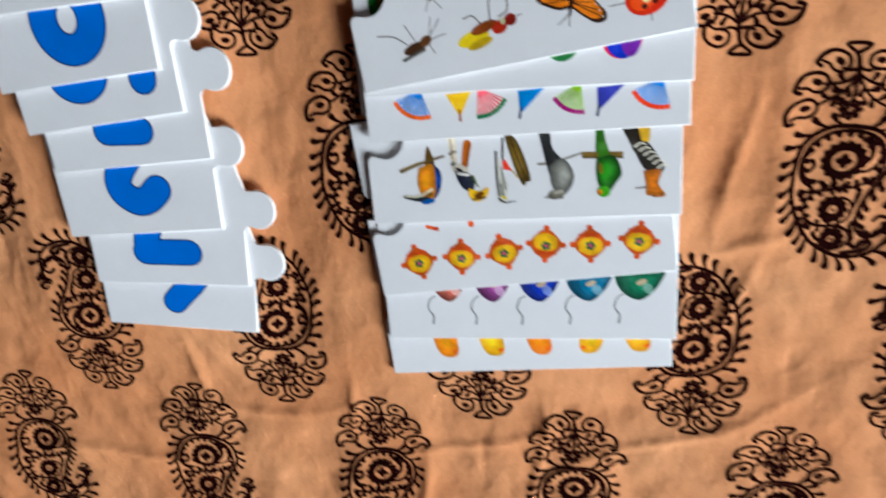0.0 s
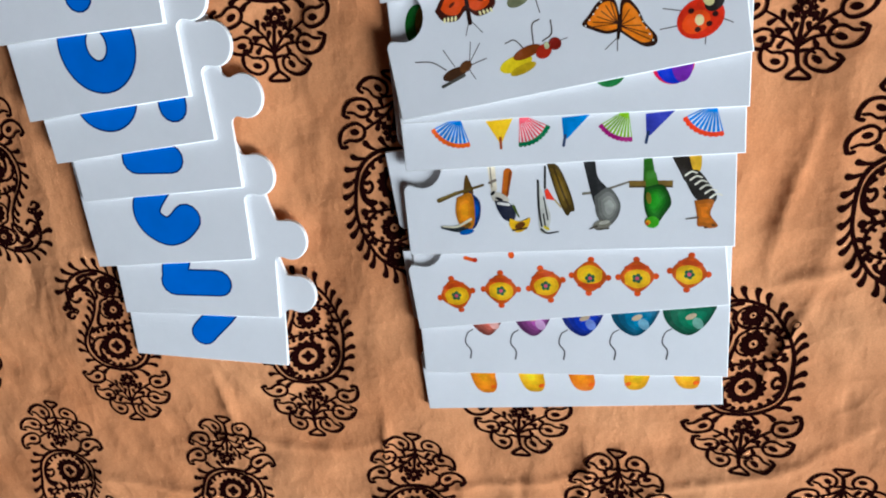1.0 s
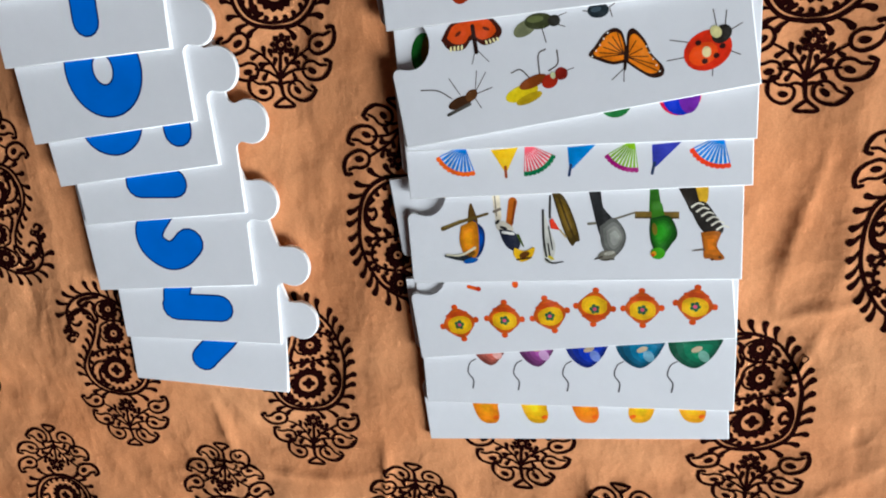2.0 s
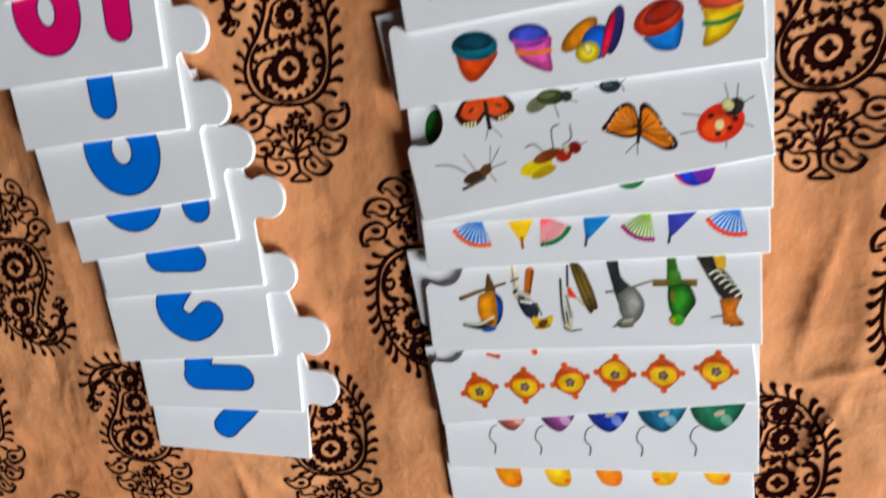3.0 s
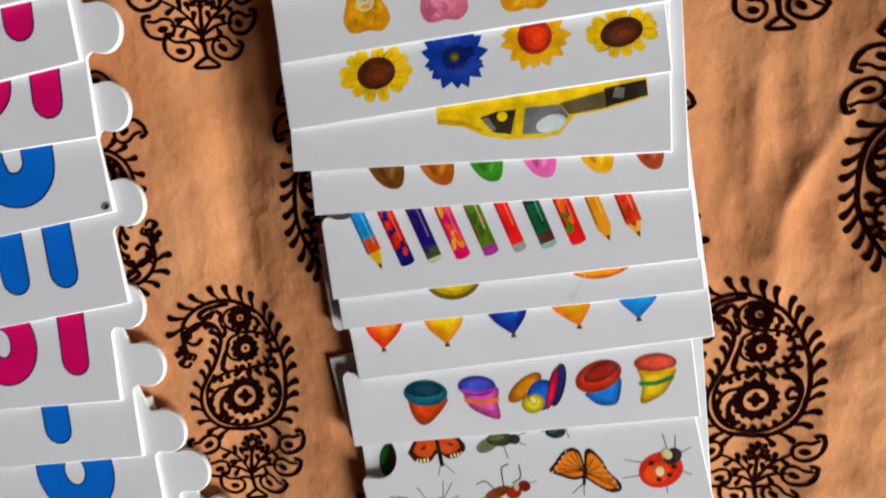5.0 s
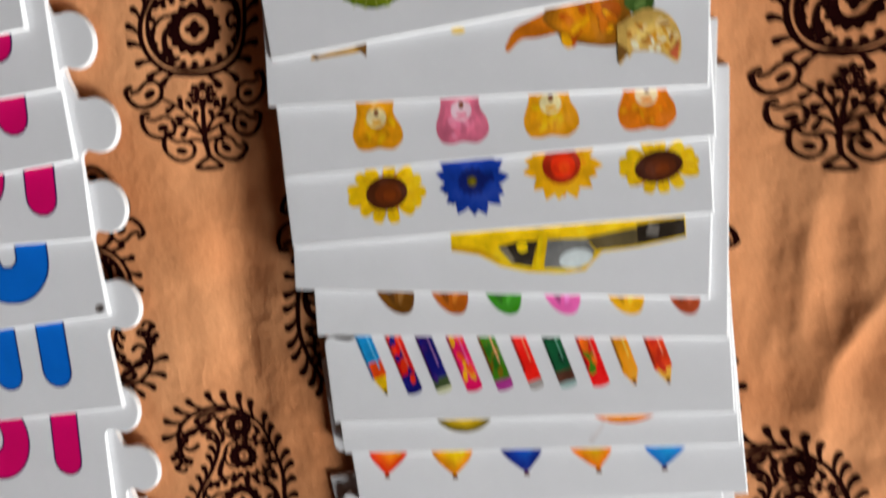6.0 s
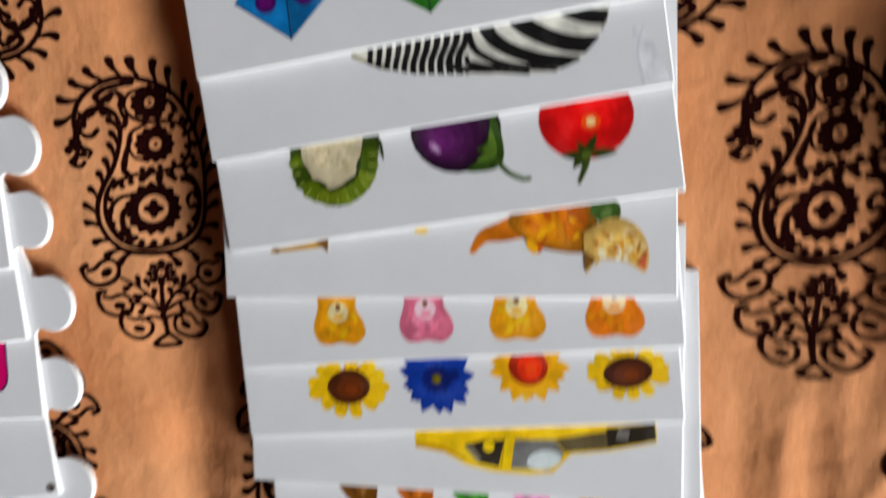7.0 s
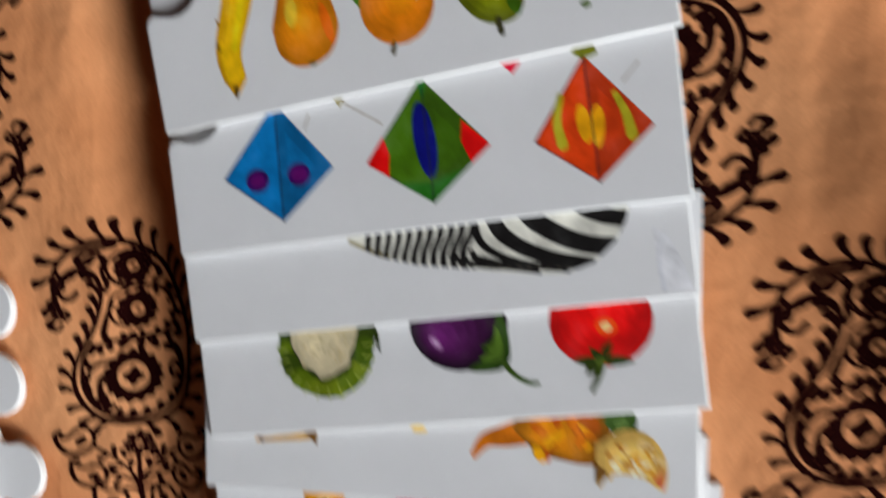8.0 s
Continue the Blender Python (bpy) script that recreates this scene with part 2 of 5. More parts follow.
FZ = -0.55
ROOM = (-1.9, 2.52, -2.6, 2.0, 2.5)     # x0, x1, y0, y1, ceiling
x0, x1, y0, y1, zc = ROOM
box("floor", (x0 - 0.1, y0 - 0.1, FZ - 0.1), (x1 + 0.1, y1 + 0.1, FZ), FLOOR, label="plain dull floor of the room", category="floor", kind="structure")
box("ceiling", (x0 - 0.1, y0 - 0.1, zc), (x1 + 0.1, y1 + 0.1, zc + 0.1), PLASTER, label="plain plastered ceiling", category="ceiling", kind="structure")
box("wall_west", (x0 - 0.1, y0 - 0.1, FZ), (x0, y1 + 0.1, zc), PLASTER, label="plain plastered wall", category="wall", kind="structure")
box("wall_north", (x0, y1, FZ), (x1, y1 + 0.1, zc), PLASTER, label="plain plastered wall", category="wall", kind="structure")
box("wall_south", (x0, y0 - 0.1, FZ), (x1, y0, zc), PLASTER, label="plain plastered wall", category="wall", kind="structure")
wy0, wy1, wz0, wz1 = -2.32, -0.94, 0.80, 2.42
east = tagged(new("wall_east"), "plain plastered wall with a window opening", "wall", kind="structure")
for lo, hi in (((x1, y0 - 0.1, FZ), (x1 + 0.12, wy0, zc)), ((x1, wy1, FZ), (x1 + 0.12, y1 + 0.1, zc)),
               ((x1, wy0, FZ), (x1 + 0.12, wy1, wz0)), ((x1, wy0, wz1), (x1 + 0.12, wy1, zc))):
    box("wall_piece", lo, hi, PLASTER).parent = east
pane = box("window_1", (x1 + 0.055, wy0, wz0), (x1 + 0.065, wy1, wz1), GLASS, label="plain window pane in the wall", category="window", kind="structure")
pane.visible_shadow = False
box("bed", (-0.95, -1.0, FZ), (0.75, 1.0, -0.014), MATTRESS, label="plain bed block under the printed sheet", category="bed")


FOLDS = (([(-0.03, 0.042), (0.010, 0.0435), (0.037, 0.0515), (0.064, 0.0495), (0.090, 0.047)], 0.0045, 0.0027),
         ([(0.018, 0.0345), (0.040, 0.0370), (0.058, 0.0395), (0.085, 0.0415), (0.11, 0.040)], 0.0034, 0.0019),
         ([(0.005, 0.0290), (0.030, 0.0300), (0.052, 0.0325), (0.075, 0.0300)], 0.0028, 0.0015),
         ([(0.020, 0.0620), (0.055, 0.0585), (0.100, 0.0600), (0.130, 0.0580)], 0.0050, 0.0024),
         ([(-0.02, 0.0560), (0.015, 0.0600), (0.035, 0.0640)], 0.0040, 0.0018),
         ([(0.140, 0.0275), (0.182, 0.0255), (0.230, 0.0270)], 0.0030, 0.0012),
         ([(0.160, 0.0430), (0.190, 0.0405), (0.240, 0.0420)], 0.0035, 0.0014),
         ([(-0.16, 0.0400), (-0.110, 0.0440), (-0.060, 0.0420), (-0.02, 0.0440)], 0.0040, 0.0012),
         ([(-0.14, 0.0600), (-0.080, 0.0570), (-0.030, 0.0610)], 0.0045, 0.0014))


def cloth_z(x, y):
    """The sheet's height: soft folds along y, fine creases, pressed flat under the cards, and one high fold added out
    of view to cast shade.
    """
    x, y = np.asarray(x, float), np.asarray(y, float)
    rng = np.random.RandomState(4)
    z = np.zeros_like(x)
    up = 1 / (1 + np.exp(-(y + 0.03) / 0.03))
    for wave, amp, ang in ((0.034, 0.8, 4), (0.047, 0.9, -6), (0.019, 0.32, 9), (0.012, 0.12, -3), (0.07, 0.7, 2)):
        a, ph = radians(ang), rng.uniform(0, 6.28)
        z += amp * (0.30 + 0.70 * up) * np.sin(2 * np.pi * (x * np.cos(a) + y * np.sin(a)) / wave + ph + 0.9 * np.sin(y * 27 + ph)) * (0.75 + 0.5 * np.sin(y * 41 + 2 * ph))
    for i in range(14):
        a, ph, wave = rng.uniform(0, np.pi), rng.uniform(0, 6.28), rng.uniform(0.012, 0.06)
        z += (0.05 + 3.2 * wave) * np.sin(2 * np.pi * (x * np.cos(a) + y * np.sin(a)) / wave + ph)
    for cx, cy, ang, length in ((-0.05, -0.245, 25, 0.05), (0.03, -0.235, 28, 0.06), (-0.10, -0.225, 100, 0.03), (-0.02, -0.255, 93, 0.035),
                                (0.055, -0.145, 32, 0.018), (-0.17, -0.215, 115, 0.03), (-0.21, -0.265, 5, 0.05), (0.050, 0.03, 72, 0.03),
                                (-0.105, -0.16, 80, 0.03), (0.035, -0.215, 150, 0.03), (0.045, -0.115, 88, 0.03), (0.036, 0.05, 100, 0.03),
                                (-0.15, -0.235, 8, 0.04), (-0.07, -0.275, 95, 0.03), (0.05, -0.17, 80, 0.025), (0.028, -0.12, 95, 0.02)):
        a = radians(ang)
        u = (x - cx) * np.cos(a) + (y - cy) * np.sin(a)
        v = -(x - cx) * np.sin(a) + (y - cy) * np.cos(a) + 0.004 * np.sin(u * 60)
        z += 1.7 * np.exp(-(u / length) ** 2) * np.exp(-np.abs(v) / 0.0022)
    for i in range(130):     # small pressed wrinkles, most of them along the folds
        cx, cy, along = rng.uniform(-0.33, 0.14), rng.uniform(-0.33, 0.26), rng.rand() < 0.68
        a = rng.normal(np.pi / 2, 0.22) if along else rng.normal(0.15, 0.5)
        length, wide, high = rng.uniform(0.008, 0.026), rng.uniform(0.0011, 0.0024), rng.uniform(0.25, 0.75) * rng.choice([-1, 1])
        u = (x - cx) * np.cos(a) + (y - cy) * np.sin(a)
        v = -(x - cx) * np.sin(a) + (y - cy) * np.cos(a) + 0.003 * np.sin(u * 90 + i)
        z += high * np.exp(-(u / length) ** 2) * np.exp(-np.abs(v) / wide)
    flat = np.ones_like(x)
    for bx0, bx1, by0, by1 in ((-0.10, 0.022, -0.20, 0.3), (-0.232, -0.145, -0.19, 0.3)):
        d = np.hypot(np.maximum(np.maximum(bx0 - x, x - bx1), 0), np.maximum(np.maximum(by0 - y, y - by1), 0))
        flat *= np.clip(d / 0.020, 0, 1) ** 1.3
    z = (np.minimum(z, 2.6) - 2.6) * 0.0012 * flat - 0.0002
    z = z - 0.0032 / (1 + np.exp(-(y - 0.075) / 0.012)) * np.exp(-((x + 0.116) / 0.009) ** 2)      # a dip beside the picture pieces, added to widen their shadow
    q = np.clip((x - 0.018) / 0.060, 0, 1)
    calm = 1 / (1 + np.exp(-(y - 0.150) / 0.010))
    z = z + 0.0065 * (1 - 0.8 * calm) / (1 + np.exp(-(y + 0.005) / 0.025)) * q * q * (3 - 2 * q)      # the sheet climbs towards the fold: a slope added to darken it, facing off the window
    for bend, wide, high in FOLDS:      # soft folds that run beside the cards
        by, bx = zip(*bend)
        mid = np.interp(y, by, bx) + 0.0006 * np.sin(y * 210 + bx[0] * 900)
        ends = np.clip((y - by[0]) / 0.016, 0, 1) * np.clip((by[-1] - y) / 0.016, 0, 1)
        z = z + 0.55 * high * ends * np.exp(-np.abs((x - mid) / wide) ** 1.6) * np.clip((x - 0.021) / 0.006, 0, 1)
    near = np.clip((0.372 - np.abs(y + 0.0275)) / 0.03, 0, 1) * np.clip((0.270 - np.abs(x + 0.09)) / 0.03, 0, 1)
    z = z * near - 0.002 * (1 - near)       # smooth where the sheet runs on over the bed
    # the high fold: its crest is unseen, added to throw shade over the sheet
    rise = 0.10 / (1 + np.exp(-(y - 0.0) / 0.03)) + 0.90 / (1 + np.exp(-(y - 0.095) / 0.012))
    rise = rise * near * (1 - 0.88 * calm)
    return z + 0.036 * rise * np.exp(-((x - 0.090 - 0.10 * (y - 0.12)) / 0.0150) ** 2) * np.clip((x - 0.035) / 0.02, 0, 1)


def sheet():
    xs = np.concatenate([np.linspace(-0.95, -0.36, 14), np.arange(-0.345, 0.165, 0.0015), np.linspace(0.18, 0.75, 14)])
    ys = np.concatenate([np.linspace(-1.0, -0.40, 14), np.arange(-0.385, 0.33, 0.0018), np.linspace(0.35, 1.0, 14)])
    gx, gy = np.meshgrid(xs, ys)
    gz = cloth_z(gx, gy)
    nx, ny = len(xs), len(ys)
    verts = np.stack([gx, gy, gz], -1).reshape(-1, 3).tolist()
    faces = [(j * nx + i, j * nx + i + 1, (j + 1) * nx + i + 1, (j + 1) * nx + i) for j in range(ny - 1) for i in range(nx - 1)]
    rim = [j for j in range(nx)] + [j * nx + nx - 1 for j in range(1, ny)] + [(ny - 1) * nx + i for i in range(nx - 2, -1, -1)] + [j * nx for j in range(ny - 2, 0, -1)]
    base = len(verts)
    for r in rim:       # the hanging edge
        x, y, z = verts[r]
        verts.append((x * 1.02 + (0.01 if x > 0 else -0.01) * math.sin(y * 40), y * 1.02, -0.34))
    for k in range(len(rim)):
        n = (k + 1) % len(rim)
        faces.append((rim[n], rim[k], base + k, base + n))
    me = mesh_of("bed_sheet", verts, faces, [CLOTH])
    me.polygons.foreach_set("use_smooth", [True] * len(faces))
    return tagged(new("bed_sheet", me), "tan cotton bed sheet with dark block-printed paisleys, lightly creased", "bed sheet")


SHEET = sheet()


# ---- the block print: one paisley, drawn in its own units (1000 = 74.5 mm), big flower at (0, 163) ----


def small_drop(x, y, ang, flip, k):
    """A little drop lying to +x with its tip hooked up, and a seed inside."""
    line = [(56, 50), (78, 46), (84, 14), (64, -24), (20, -44), (-30, -40), (-56, -6), (-42, 32), (-4, 40), (30, 26), (62, 28)]
    f = stroke(line, 18, 13, per=4) + stroke([(84, 42), (80, 8), (58, -24)], 21, 12, per=3) + ell(-6, -4, 24, 15, -14, n=12)
    return moved(f, x, y, -ang if flip else ang, k, flip)


def flower(x, y, hole, inner, outer, n):
    f = ring(x, y, (hole + inner) / 2, inner - hole, 20)
    for i in range(n):
        a = 2 * math.pi * i / n
        f += leaf(x + inner * 0.86 * math.cos(a), y + inner * 0.86 * math.sin(a), outer - inner * 0.8, 2.6 * inner * math.sin(math.pi / n), math.degrees(a), 4)
    return f


def lobes(x, y, r):
    """The four-lobed heart of the big flower."""
    return [[(x + r * (0.86 + 0.2 * math.cos(4 * a)) * math.cos(a), y + r * (0.86 + 0.2 * math.cos(4 * a)) * math.sin(a)) for a in (2 * math.pi * i / 32 for i in range(32))]]


def clubs(line, gap, length, width, lean, side, first):
    """Club-shaped leaves along a line, one every gap, leaning forwards from it to one side."""
    f, run, due = [], 0.0, first
    r = random.Random(int(gap * 7 + length))
    for p, q in zip(line, line[1:]):
        d = q - p
        run += d.length
        if run >= due:
            due += gap * r.uniform(0.92, 1.08)
            a = math.atan2(d.y, d.x) + side * radians(lean + r.uniform(-6, 6))
            far = length * r.uniform(0.9, 1.08)
            u = Vector((math.cos(a), math.sin(a)))
            bend = Vector((-u.y, u.x)) * (-side * 0.07 * far)
            f += stroke([tuple(q), tuple(q + u * far * 0.5 + bend), tuple(q + u * (far - width * 0.5))], 6, width, per=3)
    return f


def paisley():
    outer = smooth([(-9, -3), (79, 5), (148, 45), (187, 101), (202, 168), (204, 246), (197, 334), (171, 410), (127, 491), (70, 560), (-1, 605), (-78, 630), (-152, 626), (-222, 595), (-269, 543), (-283, 479), (-265, 413), (-243, 366)], 6)
    inner = smooth([(-9, -3), (-97, 12), (-160, 58), (-195, 121), (-199, 187), (-176, 255), (-143, 315), (-118, 386), (-110, 451), (-128, 504), (-169, 531), (-218, 526), (-270, 487)], 6)
    lining = smooth([(-140, 274), (-167, 221), (-172, 166), (-160, 109), (-121, 54), (-61, 26), (3, 19), (78, 34), (136, 77), (168, 133), (178, 202), (160, 260), (112, 294)], 6)
    vine = smooth([(-90, 504), (-38, 477), (39, 476), (94, 459), (128, 420), (130, 368), (99, 323), (49, 305), (-8, 293), (-70, 288), (-122, 267)], 6)
    f = stroke(outer, 20, 17, per=1) + stroke(inner, 19, 16, per=1) + stroke(lining, 15, per=1) + stroke(vine, 14, per=1)
    f += clubs(outer, 58, 90, 31, 44, -1, 40) + clubs(inner, 54, 72, 28, 42, 1, 50)
    f += clubs(lining, 50, 42, 25, 46, 1, 46) + clubs(vine, 44, 38, 25, 56, 1, 40) + clubs(vine, 58, 32, 22, 56, -1, 90)
    # hooked tail and the sprigs inside it
    f += stroke([(-243, 366), (-276, 360), (-292, 331), (-259, 324), (-244, 341)], 17, 14)
    f += stroke([(-277, 481), (-250, 438), (-217, 431), (-195, 452)], 15, 19)
    f += stroke([(-270, 446), (-283, 422), (-296, 413)], 15, 20)
    f += stroke([(-250, 388), (-221, 378), (-231, 356)], 18, 11)
    f += stroke([(-263, 412), (-283, 389)], 17, 23)
    f += stroke([(-272, 519), (-243, 499), (-229, 503)], 14, 23)
    f += stroke([(-79, 612), (-125, 606), (-173, 593), (-202, 568), (-183, 551), (-159, 565)], 17, 25)
    f += stroke([(-159, 560), (-142, 579)], 31, 20)
    f += stroke([(-126, 582), (-107, 563), (-110, 535)], 19, 25)
    f += stroke([(-109, 516), (-91, 483), (-98, 462)], 15, 20)
    f += stroke([(-111, 611), (-83, 619)], 19, 24)
    # flowers, the crescents beside them and the buds between
    f += flower(0, 163, 52, 74, 96, 15) + lobes(0, 163, 34)
    f += flower(2, 396, 22, 49, 66, 12) + ell(2, 396, 8, n=8)
    f += flower(-20, 544, 17, 44, 60, 11) + ell(-20, 544, 7, n=8)
    f += stroke([(-43, 209), (-109, 210), (-151, 166), (-147, 106), (-112, 50)], 11, 19)
    f += stroke([(-75, 187), (-105, 151), (-105, 101), (-81, 59)], 10, 30)
    f += stroke([(-94, 85), (-116, 60)], 34, 17)
    f += stroke([(-86, 42), (-60, 59)], 15, 20)
    f += stroke([(148, 129), (171, 162), (164, 207), (139, 219), (120, 194), (130, 165), (147, 174)], 14, 16)
    f += stroke([(166, 214), (144, 256), (102, 268)], 13, 23)
    f += stroke([(-29, 468), (-72, 441), (-83, 392), (-64, 352), (-24, 337)], 11, 12)
    f += stroke([(-73, 420), (-89, 374), (-101, 322)], 10, 24)
    f += stroke([(-44, 596), (-86, 574), (-99, 535), (-73, 497), (-18, 476)], 11, 11)
    f += stroke([(33, 553), (55, 536), (67, 514)], 13, 25)
    f += stroke([(19, 596), (47, 571)], 11, 15)
    f += stroke([(64, 313), (112, 314), (153, 322)], 11, 15)
    f += stroke([(153, 322), (155, 323)], 39, 38)
    f += stroke([(108, 459), (115, 474)], 18, 25)
    f += stroke([(-32, 276), (-11, 306)], 18, 25)
    f += stroke([(45, 287), (72, 271)], 15, 23)
    f += stroke([(-84, 290), (-101, 304)], 18, 23)
    f += stroke([(-122, 267), (-142, 247)], 17, 21)
    f += stroke([(26, 283), (17, 259)], 15, 19)
    f += stroke([(132, 400), (151, 393)], 18, 25)
    f += stroke([(127, 355), (147, 346)], 15, 20)
    # the base: stem, small flower, foot, branches and six little drops
    f += flower(29, -78, 11, 30, 52, 8) + ell(29, -78, 4, n=8)
    f += stroke([(29, -117), (29, -189), (29, -261)], 14, 20)
    f += stroke([(30, -249), (42, -304), (56, -324)], 19, 14)
    f += stroke([(56, -324), (98, -359), (50, -364), (4, -357), (42, -324), (56, -324)], 15, 15)
    f += stroke([(30, -225), (69, -165), (119, -125), (167, -92)], 13, 11)
    f += stroke([(32, -230), (87, -196), (155, -186)], 14, 11)
    f += stroke([(32, -256), (68, -248), (99, -258)], 14, 11)
    f += stroke([(25, -225), (-10, -167), (-58, -122), (-117, -90)], 13, 11)
    f += stroke([(23, -230), (-28, -198), (-85, -186)], 14, 11)
    f += stroke([(25, -256), (-8, -248), (-40, -259)], 14, 11)
    f += stroke([(98, -139), (106, -96)], 10, 23, per=1)
    f += stroke([(127, -122), (152, -137)], 10, 23, per=1)
    f += stroke([(76, -163), (114, -160)], 10, 23, per=1)
    f += stroke([(-45, -136), (-52, -93)], 10, 23, per=1)
    f += stroke([(-72, -117), (-100, -136)], 10, 23, per=1)
    f += stroke([(-24, -162), (-63, -165)], 10, 23, per=1)
    f += stroke([(84, -198), (100, -227)], 10, 23, per=1)
    f += stroke([(120, -189), (109, -167)], 10, 23, per=1)
    f += stroke([(-28, -201), (-46, -230)], 10, 23, per=1)
    f += stroke([(-64, -191), (-51, -169)], 10, 23, per=1)
    f += stroke([(70, -129), (78, -103)], 10, 23, per=1)
    f += stroke([(-13, -129), (-22, -105)], 10, 23, per=1)
    f += stroke([(61, -172), (55, -143)], 10, 23, per=1)
    f += stroke([(-1, -174), (5, -143)], 10, 23, per=1)
    f += stroke([(98, -134), (77, -117)], 10, 23, per=1)
    f += small_drop(222, -71, 22, False, 1.00)
    f += small_drop(194, -191, -4, False, 0.98)
    f += small_drop(119, -285, -26, False, 0.94)
    f += small_drop(-176, -69, -22, True, 1.00)
    f += small_drop(-127, -195, 4, True, 0.94)
    f += small_drop(-54, -286, 24, True, 0.90)
    return f


MOTIF_V, MOTIF_F = lifted(paisley(), 0.000002)
MOTIF_V = np.array(MOTIF_V)


def block_print(x, y, up=True, k=0.0000745):
    """One impression of the block on the sheet, with its big flower at (x, y)."""
    skew = 0.11 if x < -0.06 or y > 0.05 else 0.05        # the weave is pulled a little askew
    if x > 0:
        x -= (0.0036 if y > 0 else 0.0020) if x > 0.06 else 0.0006 if y > 0.05 else 0.0013
    pts = np.array(moved([[(u + skew * (v - 163), v - 163) for u, v in MOTIF_V[:, :2]]], x, y, 0 if up else 180, k)[0])
    z = cloth_z(pts[:, 0], pts[:, 1]) + 0.00022 + MOTIF_V[:, 2]
    part("paisley_print", np.column_stack([pts, z]).tolist(), MOTIF_F, [INK], SHEET)


for i in range(-3, 4):
    for j in range(-1, 4):
        row = -0.190 + 0.1503 * j
        if j >= 0:
            block_print(-0.1302 + 0.0848 * i + 0.002 * j, row, True)
            block_print(-0.0876 + 0.0848 * i + 0.002 * j, row + 0.0755, False)
        else:
            block_print(-0.0890 + 0.0848 * i, -0.2630, False)
            block_print(-0.1300 + 0.0848 * i, row, True)


# ---- the pieces: board cards, each resting on the one before ----


def knob(cx, cy, grow=0.0, flare=0.0):
    """Outline of the tab, bottom to top, standing out to +x from the edge at cx; flare: how far the edge swells above its neck."""
    pts = [(cx, cy - 9.0), (cx + 0.5, cy - 7.8), (cx + 1.6, cy - 6.9)]
    for i in range(17):
        a = radians(-126 + (252 - 14 * (flare > 0)) * i / 16)
        pts.append((cx + 7.1 + (6.7 + grow) * math.cos(a), cy + (7.7 + grow) * math.sin(a)))
    if flare:
        return pts + [(cx + flare, cy + 7.4), (cx + flare * 0.72, cy + 9.2), (cx + flare * 0.2, cy + 14.0), (cx, cy + 17.0)]
    return pts + [(cx + 1.6, cy + 6.9), (cx + 0.5, cy + 7.8), (cx, cy + 9.0)]


def card(name, outline, wear):
    """A piece of that outline (millimetres): a white cut board with a rounded rim, and the laminated sheet glued on it."""
    bm = bmesh.new()
    rng = random.Random(wear)
    low = [bm.verts.new((x * 0.001, y * 0.001, 0)) for x, y in outline]
    top = [bm.verts.new((x * 0.001, y * 0.001, THICK)) for x, y in outline]
    n = len(outline)
    bm.faces.new(low[::-1])
    face = bm.faces.new(top)
    for i in range(n):
        bm.faces.new((low[i], low[(i + 1) % n], top[(i + 1) % n], top[i]))
    bmesh.ops.bevel(bm, geom=list(face.edges), offset=0.00029 + 0.00008 * rng.random(), segments=3, affect="EDGES", profile=0.5)
    bm.normal_update()
    for f in bm.faces:
        f.smooth = len(f.verts) == 4 and 0.05 < abs(f.normal.z) < 0.98
    flat = max(bm.faces, key=lambda f: f.calc_center_median().z)
    rim = [(v.co.x, v.co.y) for v in flat.verts]
    me = bpy.data.meshes.new("board")
    bm.to_mesh(me)
    bm.free()
    me.materials.append(BOARD)
    ob = new(name)
    new("board", me).parent = ob
    k = len(rim)
    slab = [(x, y, THICK - 0.0001) for x, y in rim] + [(x, y, THICK + 0.00004) for x, y in rim]
    part("face_sheet", slab, [list(range(k))[::-1], list(range(k, 2 * k))] + [[i, (i + 1) % k, k + (i + 1) % k, k + i] for i in range(k)], [FACE], ob, "glossy white laminated sheet")
    return ob


def rest(x, y, turn, h):
    """A card with its near edge at height h and its far edge down on the sheet."""
    return pose(x, y, h, 0, 0, turn) @ pose(0, 0, 0, -math.degrees(math.asin(h / LENGTH)))


def number_piece(place, label, wear, flare):
    W, far = SPAN * 1000, 61.0
    outline = [(0, 0), (W, 0)] + knob(W + 0.8, 32.5, 0.2, flare) + [(W, far), (0, far)]
    ob = card("number_piece", outline, wear)
    ob.matrix_world = rest(*place)
    return tagged(ob, label, "puzzle piece", "number pieces in an overlapping row")


def picture_piece(place, label, wear):
    L, W = LENGTH * 1000, WIDE * 1000
    outline = [(0, 0), (W, 0), (W, L), (0, L)] + knob(0, L / 2 - 1.4, 0.9)[::-1]
    ob = card("picture_piece", outline, wear)
    ob.matrix_world = rest(*place)
    return tagged(ob, label, "puzzle piece", "picture pieces in an overlapping row")


BLUE, NAVY, PINK, PLUM = (0, 102, 200), (4, 34, 96), (212, 6, 98), (62, 10, 80)


